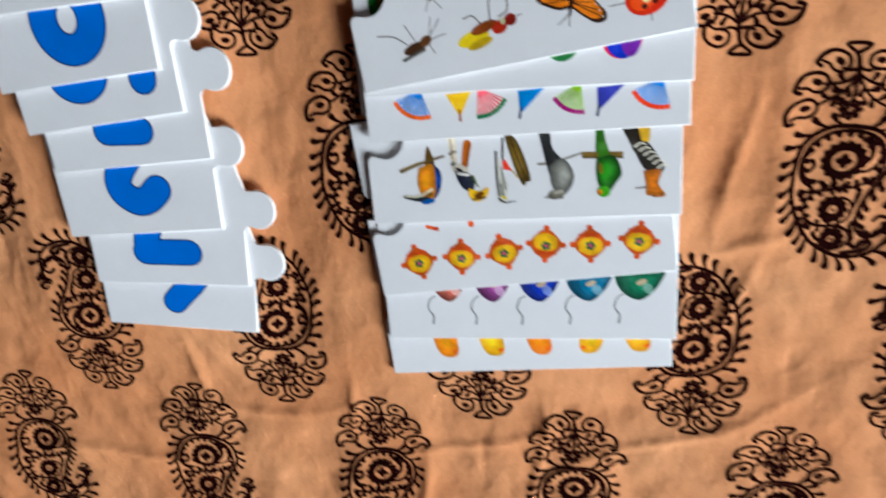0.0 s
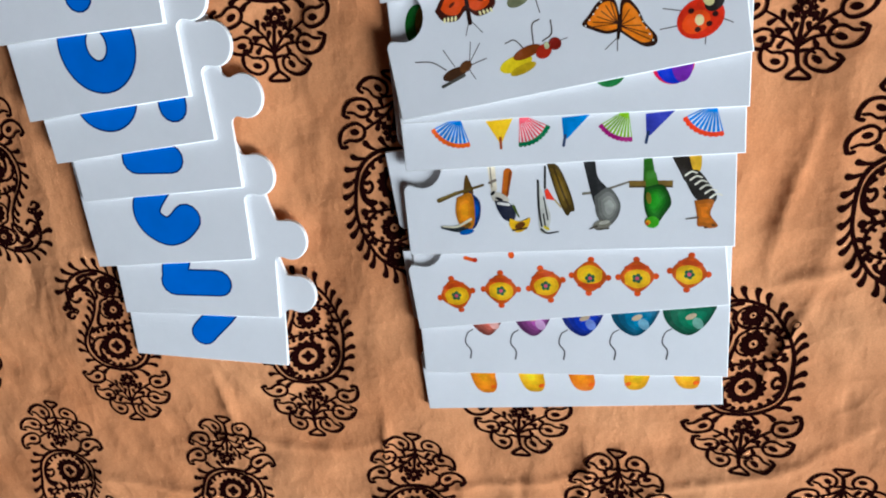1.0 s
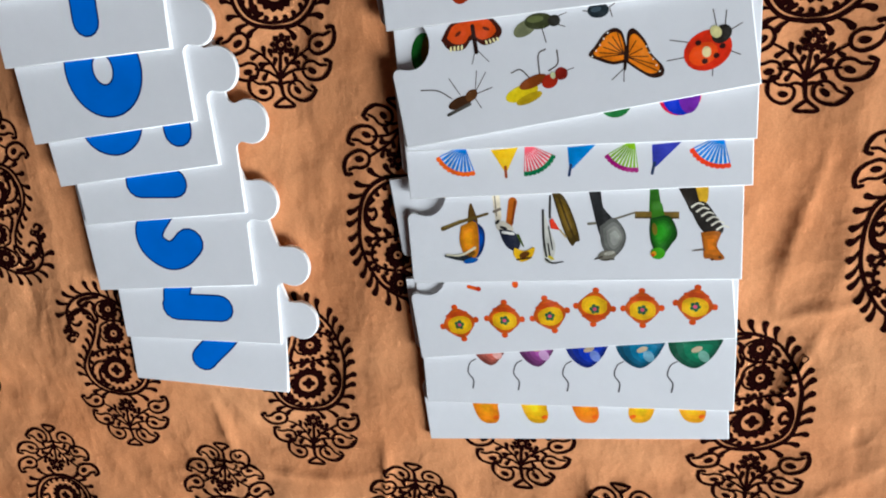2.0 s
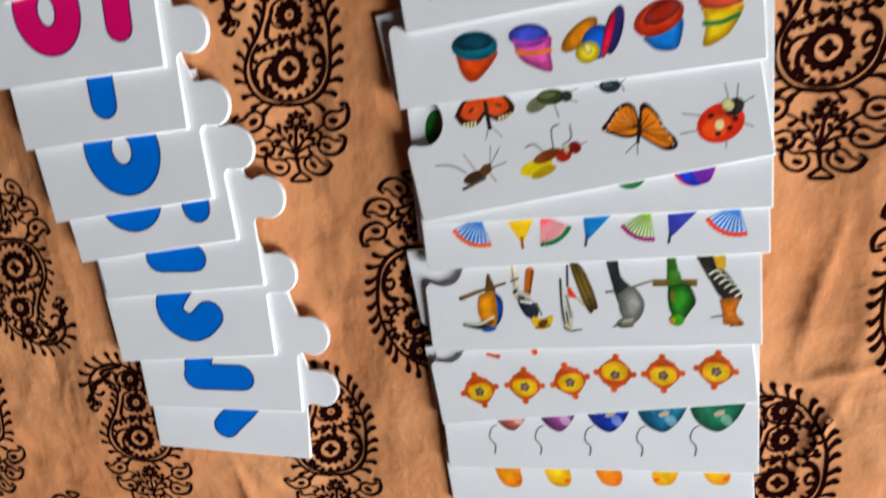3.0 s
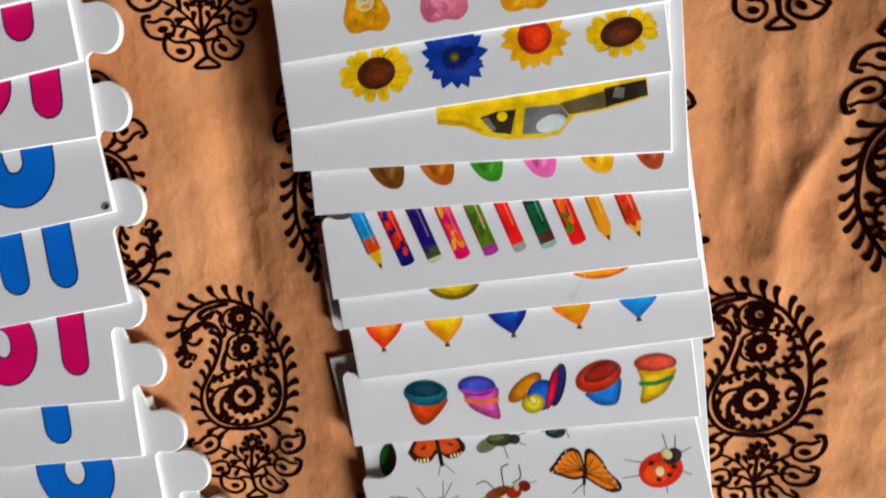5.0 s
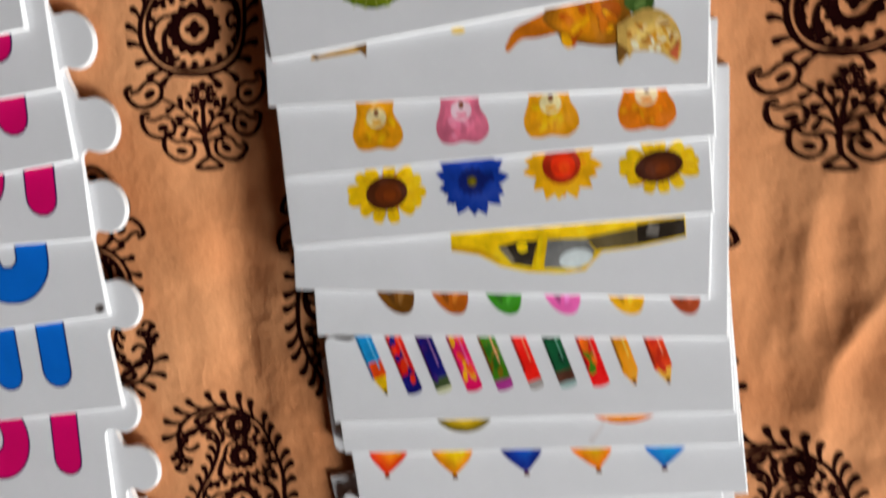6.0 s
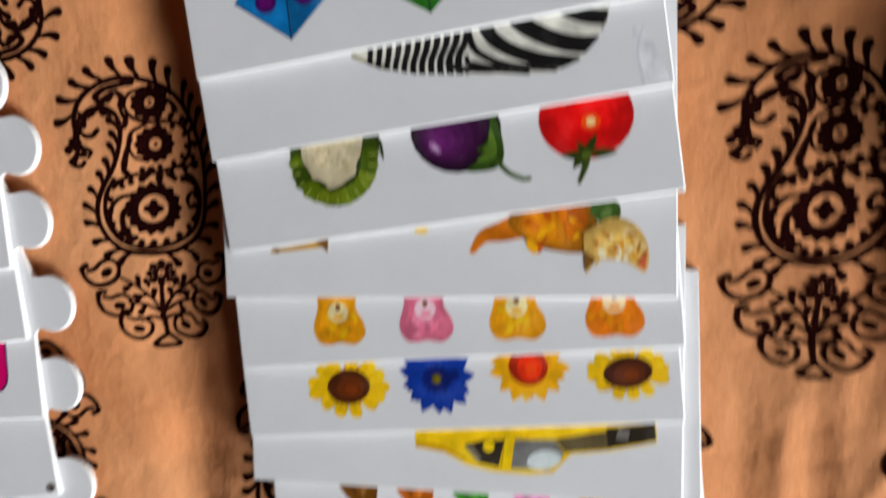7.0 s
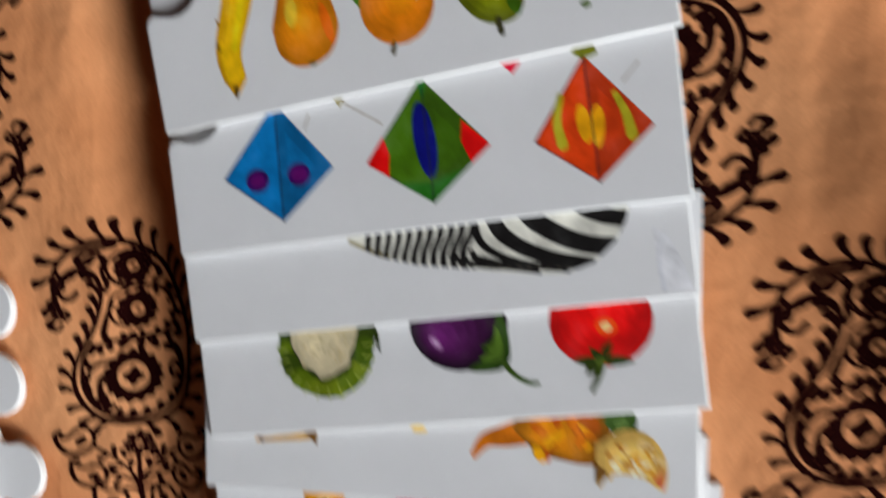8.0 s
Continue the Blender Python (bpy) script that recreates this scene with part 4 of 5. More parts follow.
def winged_shapes(ob):
    legs = (70, 60, 52)
    # banded red shape
    printed(ob, "printed_shape", [(legs, stroke([(28.6, 28), (26.6, 23.6)], 0.26, per=1) + stroke([(28.8, 28), (32.0, 23.4)], 0.26, per=1)), ((62, 26, 14), blob((18.2, 32.8), (20.2, 29.4), (24.8, 28.6), (28.2, 31.0), (31.4, 28.6), (35.6, 29.2), (37.8, 32.4), (33.4, 37.4), (23.0, 37.4))),
                                  ((196, 78, 22), blob((20.2, 33.0), (22.0, 31.0), (25.4, 30.4), (28.0, 32.6), (31.0, 30.4), (34.4, 30.8), (36.0, 32.8), (32.8, 36.6), (23.6, 36.6))), ((244, 226, 170), [q for k in range(4) for q in ell(20.8 + 1.2 * k, 29.5 - 0.05 * k, 0.36, 0.8, -14) + ell(32.4 + 1.2 * k, 29.3 + 0.1 * k, 0.34, 0.7, 14)]),
                                  ((90, 36, 16), ell(24.0, 33.6, 1.2, 0.5, 30) + ell(33.0, 33.4, 1.2, 0.5, -30)), ((36, 18, 14), stroke([(28.9, 35), (28.7, 27)], 1.3))])
    printed(ob, "printed_shape", [(legs, stroke([(48, 31), (42, 29)], 0.26, per=1) + stroke([(50, 30), (50.6, 25.6)], 0.32, per=1) + stroke([(53, 31), (57, 29)], 0.3, per=1) + stroke([(53, 32), (58, 33)], 0.26, per=1)), ((120, 122, 92), ell(45.0, 31.0, 4.0, 2.2, 20)),
                                  ((56, 60, 36), ell(49.4, 32.2, 4.4, 2.4, -6)), ((38, 36, 30), ell(54.0, 31.4, 1.9, 1.7)), ((92, 98, 60), ell(48.4, 33.0, 2.6, 1.0, -6))])
    printed(ob, "printed_shape", [(legs, stroke([(63, 32.4), (66, 31.4)], 0.3, per=1) + stroke([(69, 31), (72.4, 32.6)], 0.3, per=1) + stroke([(70.8, 31.4), (71.2, 29.0)], 0.3, per=1)), ((28, 36, 40), ell(67.4, 31.6, 3.2, 2.2, -8)), ((60, 72, 80), ell(66.8, 32.0, 1.6, 0.8))])
    wing_l = [[tuple(p) for p in smooth([(73.2, 15.0), (69.4, 15.0), (65.4, 17.0), (62.6, 19.2), (65.0, 21.6), (68.0, 24.6), (71.2, 25.6), (73.4, 24.0), (74.0, 19.6)], 4)]]
    wing_r = [[tuple(p) for p in smooth([(73.2, 15.0), (74.0, 19.6), (75.0, 23.6), (77.0, 24.2), (79.6, 20.4), (81.0, 16.0), (83.8, 11.6), (83.2, 9.0), (80.0, 9.0), (76.6, 11.6)], 4)]]
    veins = []
    for k in range(6):
        veins += stroke([(73.0, 17.4), (64.4 + 1.5 * k, 18.0 + 1.3 * k)], 0.3, per=1) + stroke([(73.6, 16.6), (82.6 - 1.4 * k, 10.2 + 2.6 * k)], 0.3, per=1)
    printed(ob, "printed_shape", [(legs, stroke([(72.4, 13), (71.8, 9.4)], 0.3, per=1) + stroke([(72.0, 13), (68.4, 10.6)], 0.3, per=1)), ((46, 24, 14), wing_l + wing_r), ((226, 128, 24), moved(wing_l, 70.6 * 0.2, 19.6 * 0.2, 0, 0.8) + moved(wing_r, 77.4 * 0.2, 16.0 * 0.2, 0, 0.8)),
                                  ((60, 30, 14), veins), (WHITE, [q for k in range(5) for q in ell(63.6 + 1.4 * k, 18.6 + 1.5 * k, 0.28, n=6) + ell(82.6 - 0.7 * k, 10.4 + 2.0 * k, 0.28, n=6)]), ((40, 24, 18), stroke([(74.0, 19), (72.6, 13)], 1.4, 0.8))])
    spots = [q for a, b in ((94.4, 16.4), (99.0, 11.8), (95.6, 10.8), (101.0, 14.2)) for q in ell(a, b, 0.9, 0.8, n=10)]
    printed(ob, "printed_shape", [(legs, stroke([(92, 17), (86.6, 18.8)], 0.3, per=1) + stroke([(91, 13), (85.0, 13.0)], 0.3, per=1) + stroke([(100, 20), (99.6, 25.0)], 0.3, per=1) + stroke([(102.4, 20), (103.2, 24.0)], 0.3, per=1) + stroke([(103, 18), (107, 19.6)], 0.3, per=1) + stroke([(103, 12.4), (105.6, 10.8)], 0.3, per=1) + stroke([(97.6, 8.6), (97.2, 6.2)], 0.3, per=1)),
                                  ((214, 62, 20), ell(96.8, 13.8, 7.0, 5.7, 16)), ((232, 88, 36), ell(95.4, 13.0, 4.2, 3.2, 16)), ((52, 24, 20), spots), ((232, 210, 160), ell(96.4, 13.4, 1.3, 1.6)), ((36, 32, 28), ell(101.2, 17.6, 3.0, 2.4, 30)), ((214, 206, 150), ell(99.6, 18.6, 1.5, 1.9, 30))])
    printed(ob, "printed_shape", [(legs, stroke([(18, 14.4), (14, 17.6), (8.6, 18.8)], 0.4) + stroke([(21, 15), (18.4, 20.6)], 0.3, per=1) + stroke([(26, 15), (30.4, 20.4)], 0.26, per=1) + stroke([(26, 15), (27.6, 21.4)], 0.26, per=1) + stroke([(26.6, 14.4), (31.6, 15.4)], 0.3, per=1) + stroke([(25.6, 13), (27.0, 9.8)], 0.3, per=1)),
                                  ((66, 42, 26), ell(20.6, 12.6, 4.2, 1.8, 12)), ((98, 62, 36), ell(24.6, 14.2, 2.2, 1.6, 30)), ((76, 74, 68), stroke([(16.0, 9.4), (23.6, 11.6)], 1.0, per=1))])
    printed(ob, "printed_shape", [(legs, stroke([(44, 15.6), (41.4, 19.0), (38.4, 18.6)], 0.4) + stroke([(47, 16.6), (47.6, 22.4), (50, 23.6)], 0.45) + stroke([(50, 17), (53.0, 18.6), (53.4, 22.6)], 0.45) + stroke([(54.6, 16), (57.6, 16.4)], 0.26, per=1)),
                                  ((222, 196, 40), ell(40.6, 11.8, 5.4, 2.4, 10)), ((186, 156, 26), ell(42.6, 9.8, 4.4, 1.4, 14)), ((124, 62, 24), ell(44.6, 14.6, 4.6, 1.7, 14)), ((160, 48, 22), ell(49.8, 13.8, 2.6, 2.1, 20)), ((120, 34, 22), ell(53.6, 15.4, 2.0, 1.9)), ((188, 190, 150), ell(51.0, 15.4, 0.8, 1.1))])


def caps(ob):
    def printed(o, name, layers, label, base=printed_base):
        out = []
        for c, s in layers:
            s = [[(x, 4.0 + (y - 2.2) * 1.13) for x, y in f] for f in s]
            pts = [p for f in s for p in f]
            mx, my = sum(p[0] for p in pts) / len(pts), sum(p[1] for p in pts) / len(pts)
            out += shade(s, c, mx + 0.4, my + 0.5, 0.72, 1.06, 3, 0.45) if len(s) == 1 else [(c, s)]
        base(o, name, out, label)
    printed(ob, "printed_cap", [((226, 84, 30), blob((20.6, 11.0), (21.4, 6.6), (23.6, 3.6), (27.0, 4.0), (32.4, 8.4), (33.4, 11.0), (27, 12.4))), (TEAL, ell(26.8, 12.8, 7.2, 3.9, -4)), ((10, 66, 82), ell(26.6, 13.8, 6.0, 2.2, -4))], "small printed teal and orange cap")
    printed(ob, "printed_cap", [((220, 96, 166), blob((38.4, 13.6), (40.0, 8.0), (44.0, 5.0), (49.4, 3.2), (49.6, 8.0), (49.6, 13.0))), ((230, 124, 70), stroke([(39.6, 9.6), (44, 8.6), (49.6, 8.8)], 1.3)), ((74, 84, 186), ell(43.6, 13.4, 6.1, 3.0, -4)), ((176, 70, 166), stroke([(38.6, 12.6), (43.6, 11.4), (49.4, 12.0)], 1.0))], "small printed pink and violet cap")
    printed(ob, "printed_cap", [((206, 128, 30), ell(58.6, 11.6, 6.6, 2.6, 32)), ((34, 98, 196), ell(63.6, 9.0, 5.0, 4.2, 30)), ((222, 196, 40), ell(60.6, 6.8, 3.6, 2.8, 10)), ((44, 40, 96), ell(69.0, 11.4, 2.2, 6.4, -22)), ((212, 40, 74), ell(67.0, 10.4, 1.2, 6.2, -22)), ((236, 214, 120), ell(60.6, 7.8, 1.2, 1.6, 30))], "small printed blue and orange cap")
    printed(ob, "printed_cap", [((40, 120, 200), blob((76.6, 8.0), (80.0, 5.0), (84.0, 4.2), (86.8, 5.4), (88.2, 12.0), (82, 11.0))), ((216, 70, 22), ell(81.6, 12.8, 7.4, 4.2, 16)), ((150, 44, 14), ell(82.6, 14.0, 5.6, 2.4, 18))], "small printed orange and blue cap")
    printed(ob, "printed_cap", [((240, 190, 26), blob((93.6, 14.0), (94.2, 8.6), (93.2, 4.2), (97.0, 4.6), (101.6, 7.4), (104.6, 13.6))), ((40, 116, 60), stroke([(94.0, 9.6), (98.6, 9.4), (103.4, 10.6)], 1.2)), ((220, 90, 70), ell(99.0, 15.0, 6.3, 2.7, -2)), ((240, 170, 40), stroke([(93.8, 13.0), (99, 12.2), (104.4, 13.0)], 0.9))], "small printed yellow and red cap")


def balloons(ob):
    for x, y, lean, c, d in ((12.0, 22.4, -1.9, (246, 136, 24), (222, 64, 14)), (31.0, 21.4, -0.3, (252, 194, 20), (226, 140, 12)), (50.8, 21.6, 0.9, (16, 84, 176), (8, 40, 120)), (70.0, 21.6, 1.9, (252, 182, 26), (236, 124, 14)), (90.6, 21.6, -1.0, (30, 158, 216), (14, 110, 180))):
        bag = blob((x - 6.9, y + 1), (x - 5, y + 6), (x, y + 7.6), (x + 5, y + 6), (x + 6.9, y + 1), (x + 6.5 + lean * 0.1, y - 4.2), (x + 5.0 + lean * 0.4, y - 7.9), (x + 2.4 + lean * 0.7, y - 10.8), (x + lean + 0.5, y - 12.6),
                   (x + lean - 0.5, y - 12.6), (x - 2.4 + lean * 0.7, y - 10.8), (x - 5.0 + lean * 0.4, y - 7.9), (x - 6.5 + lean * 0.1, y - 4.2))
        tones = []
        for k in range(5):
            f, q = k / 4, 1 - 0.13 * k
            tones.append((tuple(int(a + (b - a) * f) for a, b in zip(d, c)), moved(bag, (x + 1.6) * (1 - q), (y - 4.0) * (1 - q), 0, q)))
        printed(ob, "printed_balloon", [((96, 50, 20), poly((x + lean - 0.4, y - 12.3), (x + lean + 0.4, y - 12.3), (x + lean + 0.9, y - 14.0), (x + lean - 0.9, y - 14.0)))] + tones + [(tuple(min(255, int(v * 0.8 + 50)) for v in c), ell(x + 3.0, y - 5, 0.8, 2.2, -14))], "small printed balloon")


def hull_bits(ob):
    printed(ob, "printed_shape", [((112, 94, 22), ell(37.2, 13.6, 9.2, 8.0, 0, 180, 360)), ((176, 146, 34), ell(37.4, 12.6, 7.2, 5.6, 0, 180, 360)), ((206, 172, 48), ell(38.4, 11.6, 5.0, 3.4, 0, 180, 360))])
    printed(ob, "printed_shape", [((206, 104, 20), ell(81.8, 14.2, 11.0, 7.2, 3, 180, 360)), ((238, 150, 40), ell(81.8, 12.6, 9.0, 4.6, 3, 180, 360)), ((246, 196, 96), ell(80.6, 11.6, 4.0, 2.0, 3, 180, 360)), ((190, 84, 14), ell(86.4, 10.6, 1.6, 0.8, 20))])
    printed(ob, "faint_mark", [((206, 202, 202), stroke([(72.0, 2.0), (77.0, 8.6)], 1.6, 0.6, per=1))])


def pencils(ob):
    red, navy, green, pink = (214, 40, 26), (26, 26, 104), (64, 118, 30), (228, 34, 104)
    # bands from the lower end upwards: (colour, from, to); flecks over them; pointed or not
    sets = [([((252, 190, 22), 0, 6.4), ((236, 84, 22), 5.6, 10.6), ((30, 138, 194), 10.2, 26)], [], True), ([(navy, 0, 6.0), (red, 6.0, 26)], [navy, (232, 70, 40)], False),
            ([((196, 196, 160), 0, 1.6), ((58, 74, 40), 1.6, 4.6), (navy, 4.6, 17), ((92, 34, 110), 17, 26)], [(54, 30, 100)], False), ([(pink, 0, 26)], [(246, 170, 34), (240, 90, 60)], False),
            ]
    sets += [([((160, 60, 130), 0, 3.2), (green, 3.2, 18), ((176, 92, 30), 18, 26)], [(120, 100, 24), (40, 96, 26)], False), ([((150, 144, 140), 0, 2.6), ((234, 56, 16), 2.6, 26)], [], False),
            ([((150, 176, 172), 0, 1.8), ((84, 48, 36), 1.8, 5.0), ((12, 84, 50), 5.0, 26)], [(8, 52, 34)], False), ([((226, 50, 24), 0, 26)], [green, (240, 110, 40)], False),
            ([((232, 160, 70), 0, 4.0), ((242, 152, 22), 3.4, 26)], [], True), ([((240, 176, 84), 0, 5.0), ((222, 74, 36), 4.4, 26)], [(196, 56, 30)], True)]
    for k, (bands, specks, pointed) in enumerate(sets):
        x0, y0 = 12.0 + 8.8 * k, 25.2 - 0.47 * k
        x1, y1 = 17.1 + 8.62 * k, 8.0 + 0.06 * k
        d = Vector((x1 - x0, y1 - y0)).normalized()
        p, side = Vector((x1, y1)), Vector((-d.y, d.x))
        w = 4.7 if k not in (5, 8) else 4.0
        ang = math.degrees(math.atan2(d.y, d.x))
        layers = []
        for n, (c, a, b) in enumerate(bands):
            if n == 0 and pointed:
                layers.append((c, stroke([tuple(p - d * b), tuple(p)], w, 0.5, per=1, caps=False)))
            elif n == 0:
                layers.append((c, stroke([tuple(p - d * b), tuple(p - d * (a + 0.7))], w, per=1, caps=False) + ell(p.x - d.x * 0.9, p.y - d.y * 0.9, 0.9, w * 0.5, ang, n=12)))
            else:
                layers.append((c, stroke([tuple(p - d * b), tuple(p - d * a)], w, per=1, caps=False)))
        r = random.Random(k)
        for c in specks:
            layers.append((c, [q for m in range(6) for q in ell(*tuple(p - d * r.uniform(4, 21) + side * r.uniform(-0.26, 0.26) * w), r.uniform(0.9, 2.1), w * r.uniform(0.12, 0.22), ang + r.uniform(-24, 24), n=8)]))
        base = bands[-1][0]
        layers.append((tuple(int(v * 0.62) for v in base), stroke([tuple(p - d * 26 - side * w * 0.42), tuple(p - d * 5.5 - side * w * 0.42)], 0.6, per=1, caps=False)))
        layers.append((tuple(min(255, int(v * 0.7 + 90)) for v in base), stroke([tuple(p - d * 24 + side * w * 0.22), tuple(p - d * 8 + side * w * 0.22)], 0.45, per=1, caps=False)))
        if pointed:
            layers.append((BLACK if k == 0 else (110, 60, 30), stroke([tuple(p - d * 1.5), tuple(p)], 1.0, 0.4, per=1, caps=False)))
        printed(ob, "printed_pencil", layers, "small printed coloured pencil")


def scoops(ob):
    for x, w, c in ((23.4, 5.6, (112, 70, 26)), (38.6, 5.4, (172, 92, 30)), (53.2, 5.2, (52, 126, 30)), (68.6, 5.2, (228, 110, 172)), (84.8, 5.2, (240, 172, 54)), (99.4, 4.4, (160, 70, 44))):
        dark = tuple(int(v * 0.75) for v in c)
        printed(ob, "printed_shape", [(c, blob((x - w, 22), (x - w * 1.05, 15), (x - w * 0.55, 9.4), (x + w * 0.1, 6.6), (x + w * 0.75, 6.8), (x + w, 10.5), (x + w * 0.95, 16), (x + w * 0.8, 22))), (dark, ell(x - 1.8, 13.6, 1.0, 4.6, 22)), (tuple(min(255, v + 30) for v in c), ell(x + 2.0, 12.0, 0.8, 2.8, -12))])


def yellow_taxi(ob):
    body = poly((44.6, 18.0), (44.8, 11.4), (52.0, 10.4), (58.0, 7.4), (65.0, 6.0), (74.0, 5.8), (79.6, 6.6), (84.0, 11.6), (93.0, 12.8), (104.4, 15.6), (104.0, 22.0), (80.0, 24.0), (44.6, 22.0))
    printed(ob, "printed_car", [((238, 192, 16), body), ((196, 150, 10), poly((44.8, 11.6), (52.0, 10.6), (57.0, 8.6), (58.0, 9.2), (52.6, 12.0), (45.0, 13.0))), ((44, 36, 28), poly((57.2, 12.6), (61.0, 8.2), (66.0, 7.4), (67.6, 14.4), (62.0, 14.0))), ((118, 118, 116), poly((70.2, 14.6), (69.2, 7.2), (78.4, 7.2), (82.4, 11.6), (80.0, 15.0))),
                                ((206, 214, 214), ell(77.4, 9.8, 4.4, 2.4, 14)), ((96, 84, 58), poly((80.0, 15.2), (82.6, 12.0), (93.6, 13.4), (96.0, 18.6))), ((40, 32, 24), poly((92.8, 13.4), (104.2, 16.0), (103.8, 20.4), (92.4, 18.6))), ((122, 116, 110), poly((94.6, 16.0), (97.6, 15.6), (98.0, 18.4), (95.4, 18.8))),
                                ((240, 200, 40), ell(63.6, 12.6, 1.5, 1.4) + stroke([(68.4, 15.0), (67.4, 6.8)], 1.3, per=1)), ((120, 110, 96), poly((57.4, 12.4), (60.6, 8.6), (61.8, 9.0), (59.6, 12.6)))], "printed yellow taxi half covered")


def blunt(x, y, length, width, ang):
    """A petal with a broad, blunt end."""
    return moved(blob((0, -width * 0.22), (length * 0.45, -width * 0.5), (length * 0.88, -width * 0.42), (length, 0), (length * 0.9, width * 0.4), (length * 0.45, width * 0.5), (0, width * 0.22)), x, y, ang)


def flower_heads(ob):
    def head(x, y, rx, ry, n, petal, deep, disc, dx, dy, round_ends, seed):
        back, front, creases, r = [], [], [], random.Random(seed)
        for k in range(n):
            t = 360 * (k + r.uniform(-0.18, 0.18)) / n
            far = r.uniform(0.86, 1.06)
            ex, ey = rx * math.cos(radians(t)), ry * math.sin(radians(t))
            size = math.hypot(ex, ey)
            if round_ends:
                turn = math.degrees(math.atan2(ey, ex)) + r.uniform(-9, 9)
                back += leaf(x + ex * 0.45, y + ey * 0.45, size * 0.56 * far, 3.6 * (rx + ry) / 2 / n, turn + 200 / n)
                front += blunt(x + ex * 0.46, y + ey * 0.46, size * 0.60 * far, 4.7 * (rx + ry) / 2 / n, turn)
                creases += stroke([(x + ex * 0.5, y + ey * 0.5), (x + ex * 0.86, y + ey * 0.86)], 0.22, 0.1, per=1)
            else:
                front += leaf(x + ex * 0.36, y + ey * 0.36, size * 0.68 * far, 6.4 * (rx + ry) / 2 / n, math.degrees(math.atan2(ey, ex)) + r.uniform(-6, 6))
            back += leaf(x + ex * 0.4, y + ey * 0.4, size * 0.5, 4.0 * (rx + ry) / 2 / n, math.degrees(math.atan2(ey, ex)) + 180 / n)
        core = ell(x, y, dx, dy, 8)
        printed(ob, "printed_flower", [(deep, back + ell(x, y, rx * 0.62, ry * 0.62)), (petal, front), (deep, creases)] + shade(core, disc, x + dx * 0.2, y - dy * 0.2, 0.7, 1.25, 3, 0.7), "small printed flower head")
    head(28.6, 12.2, 10.4, 7.6, 13, (250, 190, 18), (196, 122, 12), (104, 50, 16), 5.8, 4.5, True, 3)
    head(51.8, 13.2, 9.4, 8.8, 15, (20, 58, 142), (10, 34, 98), (120, 108, 36), 1.4, 1.3, False, 5)
    head(74.8, 15.2, 9.6, 9.2, 15, (246, 172, 28), (236, 130, 22), (232, 70, 20), 4.8, 4.8, False, 8)
    head(98.2, 12.6, 9.2, 6.4, 13, (250, 190, 18), (196, 122, 12), (92, 44, 18), 5.8, 3.9, True, 11)


def teddy_shapes(ob):
    for x, y, c in ((27.2, 14.4, (246, 168, 24)), (49.6, 14.0, (238, 128, 154)), (72.0, 13.4, (248, 172, 26)), (94.8, 13.0, (246, 138, 26))):
        pale = tuple(min(255, int(v * 0.35 + 160)) for v in c)
        form = blob((x - 6.0, y + 8), (x - 4.8, y + 1), (x - 6.6, y - 5.0), (x - 5.4, y - 8.8), (x - 2.6, y - 9.6), (x + 0.2, y - 9.2), (x + 4.0, y - 9.8), (x + 6.8, y - 7.4), (x + 6.6, y - 4.0), (x + 4.9, y), (x + 6.0, y + 8))
        printed(ob, "printed_shape", shade(form, c, x - 0.4, y - 4.6, 0.86, 1.05, 4, 0.75) + flecks(x, y - 4.6, 5.4, 4.0, [tuple(int(v * 0.84) for v in c), tuple(min(255, int(v * 0.9 + 34)) for v in c)], 12, int(x), 1.1) + [(tuple(int(v * 0.86) for v in c), ell(x - 3.6, y - 6.6, 1.5, 1.1, 30) + ell(x + 4.6, y - 6.4, 1.2, 1.5, 10)), (pale, ell(x + 0.3, y - 1.4, 2.7, 2.5)), (c, ell(x + 0.3, y - 2.6, 1.4, 0.6)), ((120, 66, 40), ell(x + 0.4, y - 0.1, 0.7, 0.9)), (pale, ell(x + 0.2, y + 4.4, 2.0, 2.2))])


def leafy(points, c, light):
    faces = blob(*points)
    mx, my = sum(p[0] for p in points) / len(points), sum(p[1] for p in points) / len(points)
    return [(c, faces), (light, moved(faces, mx * 0.45, my * 0.45, 0, 0.55))]


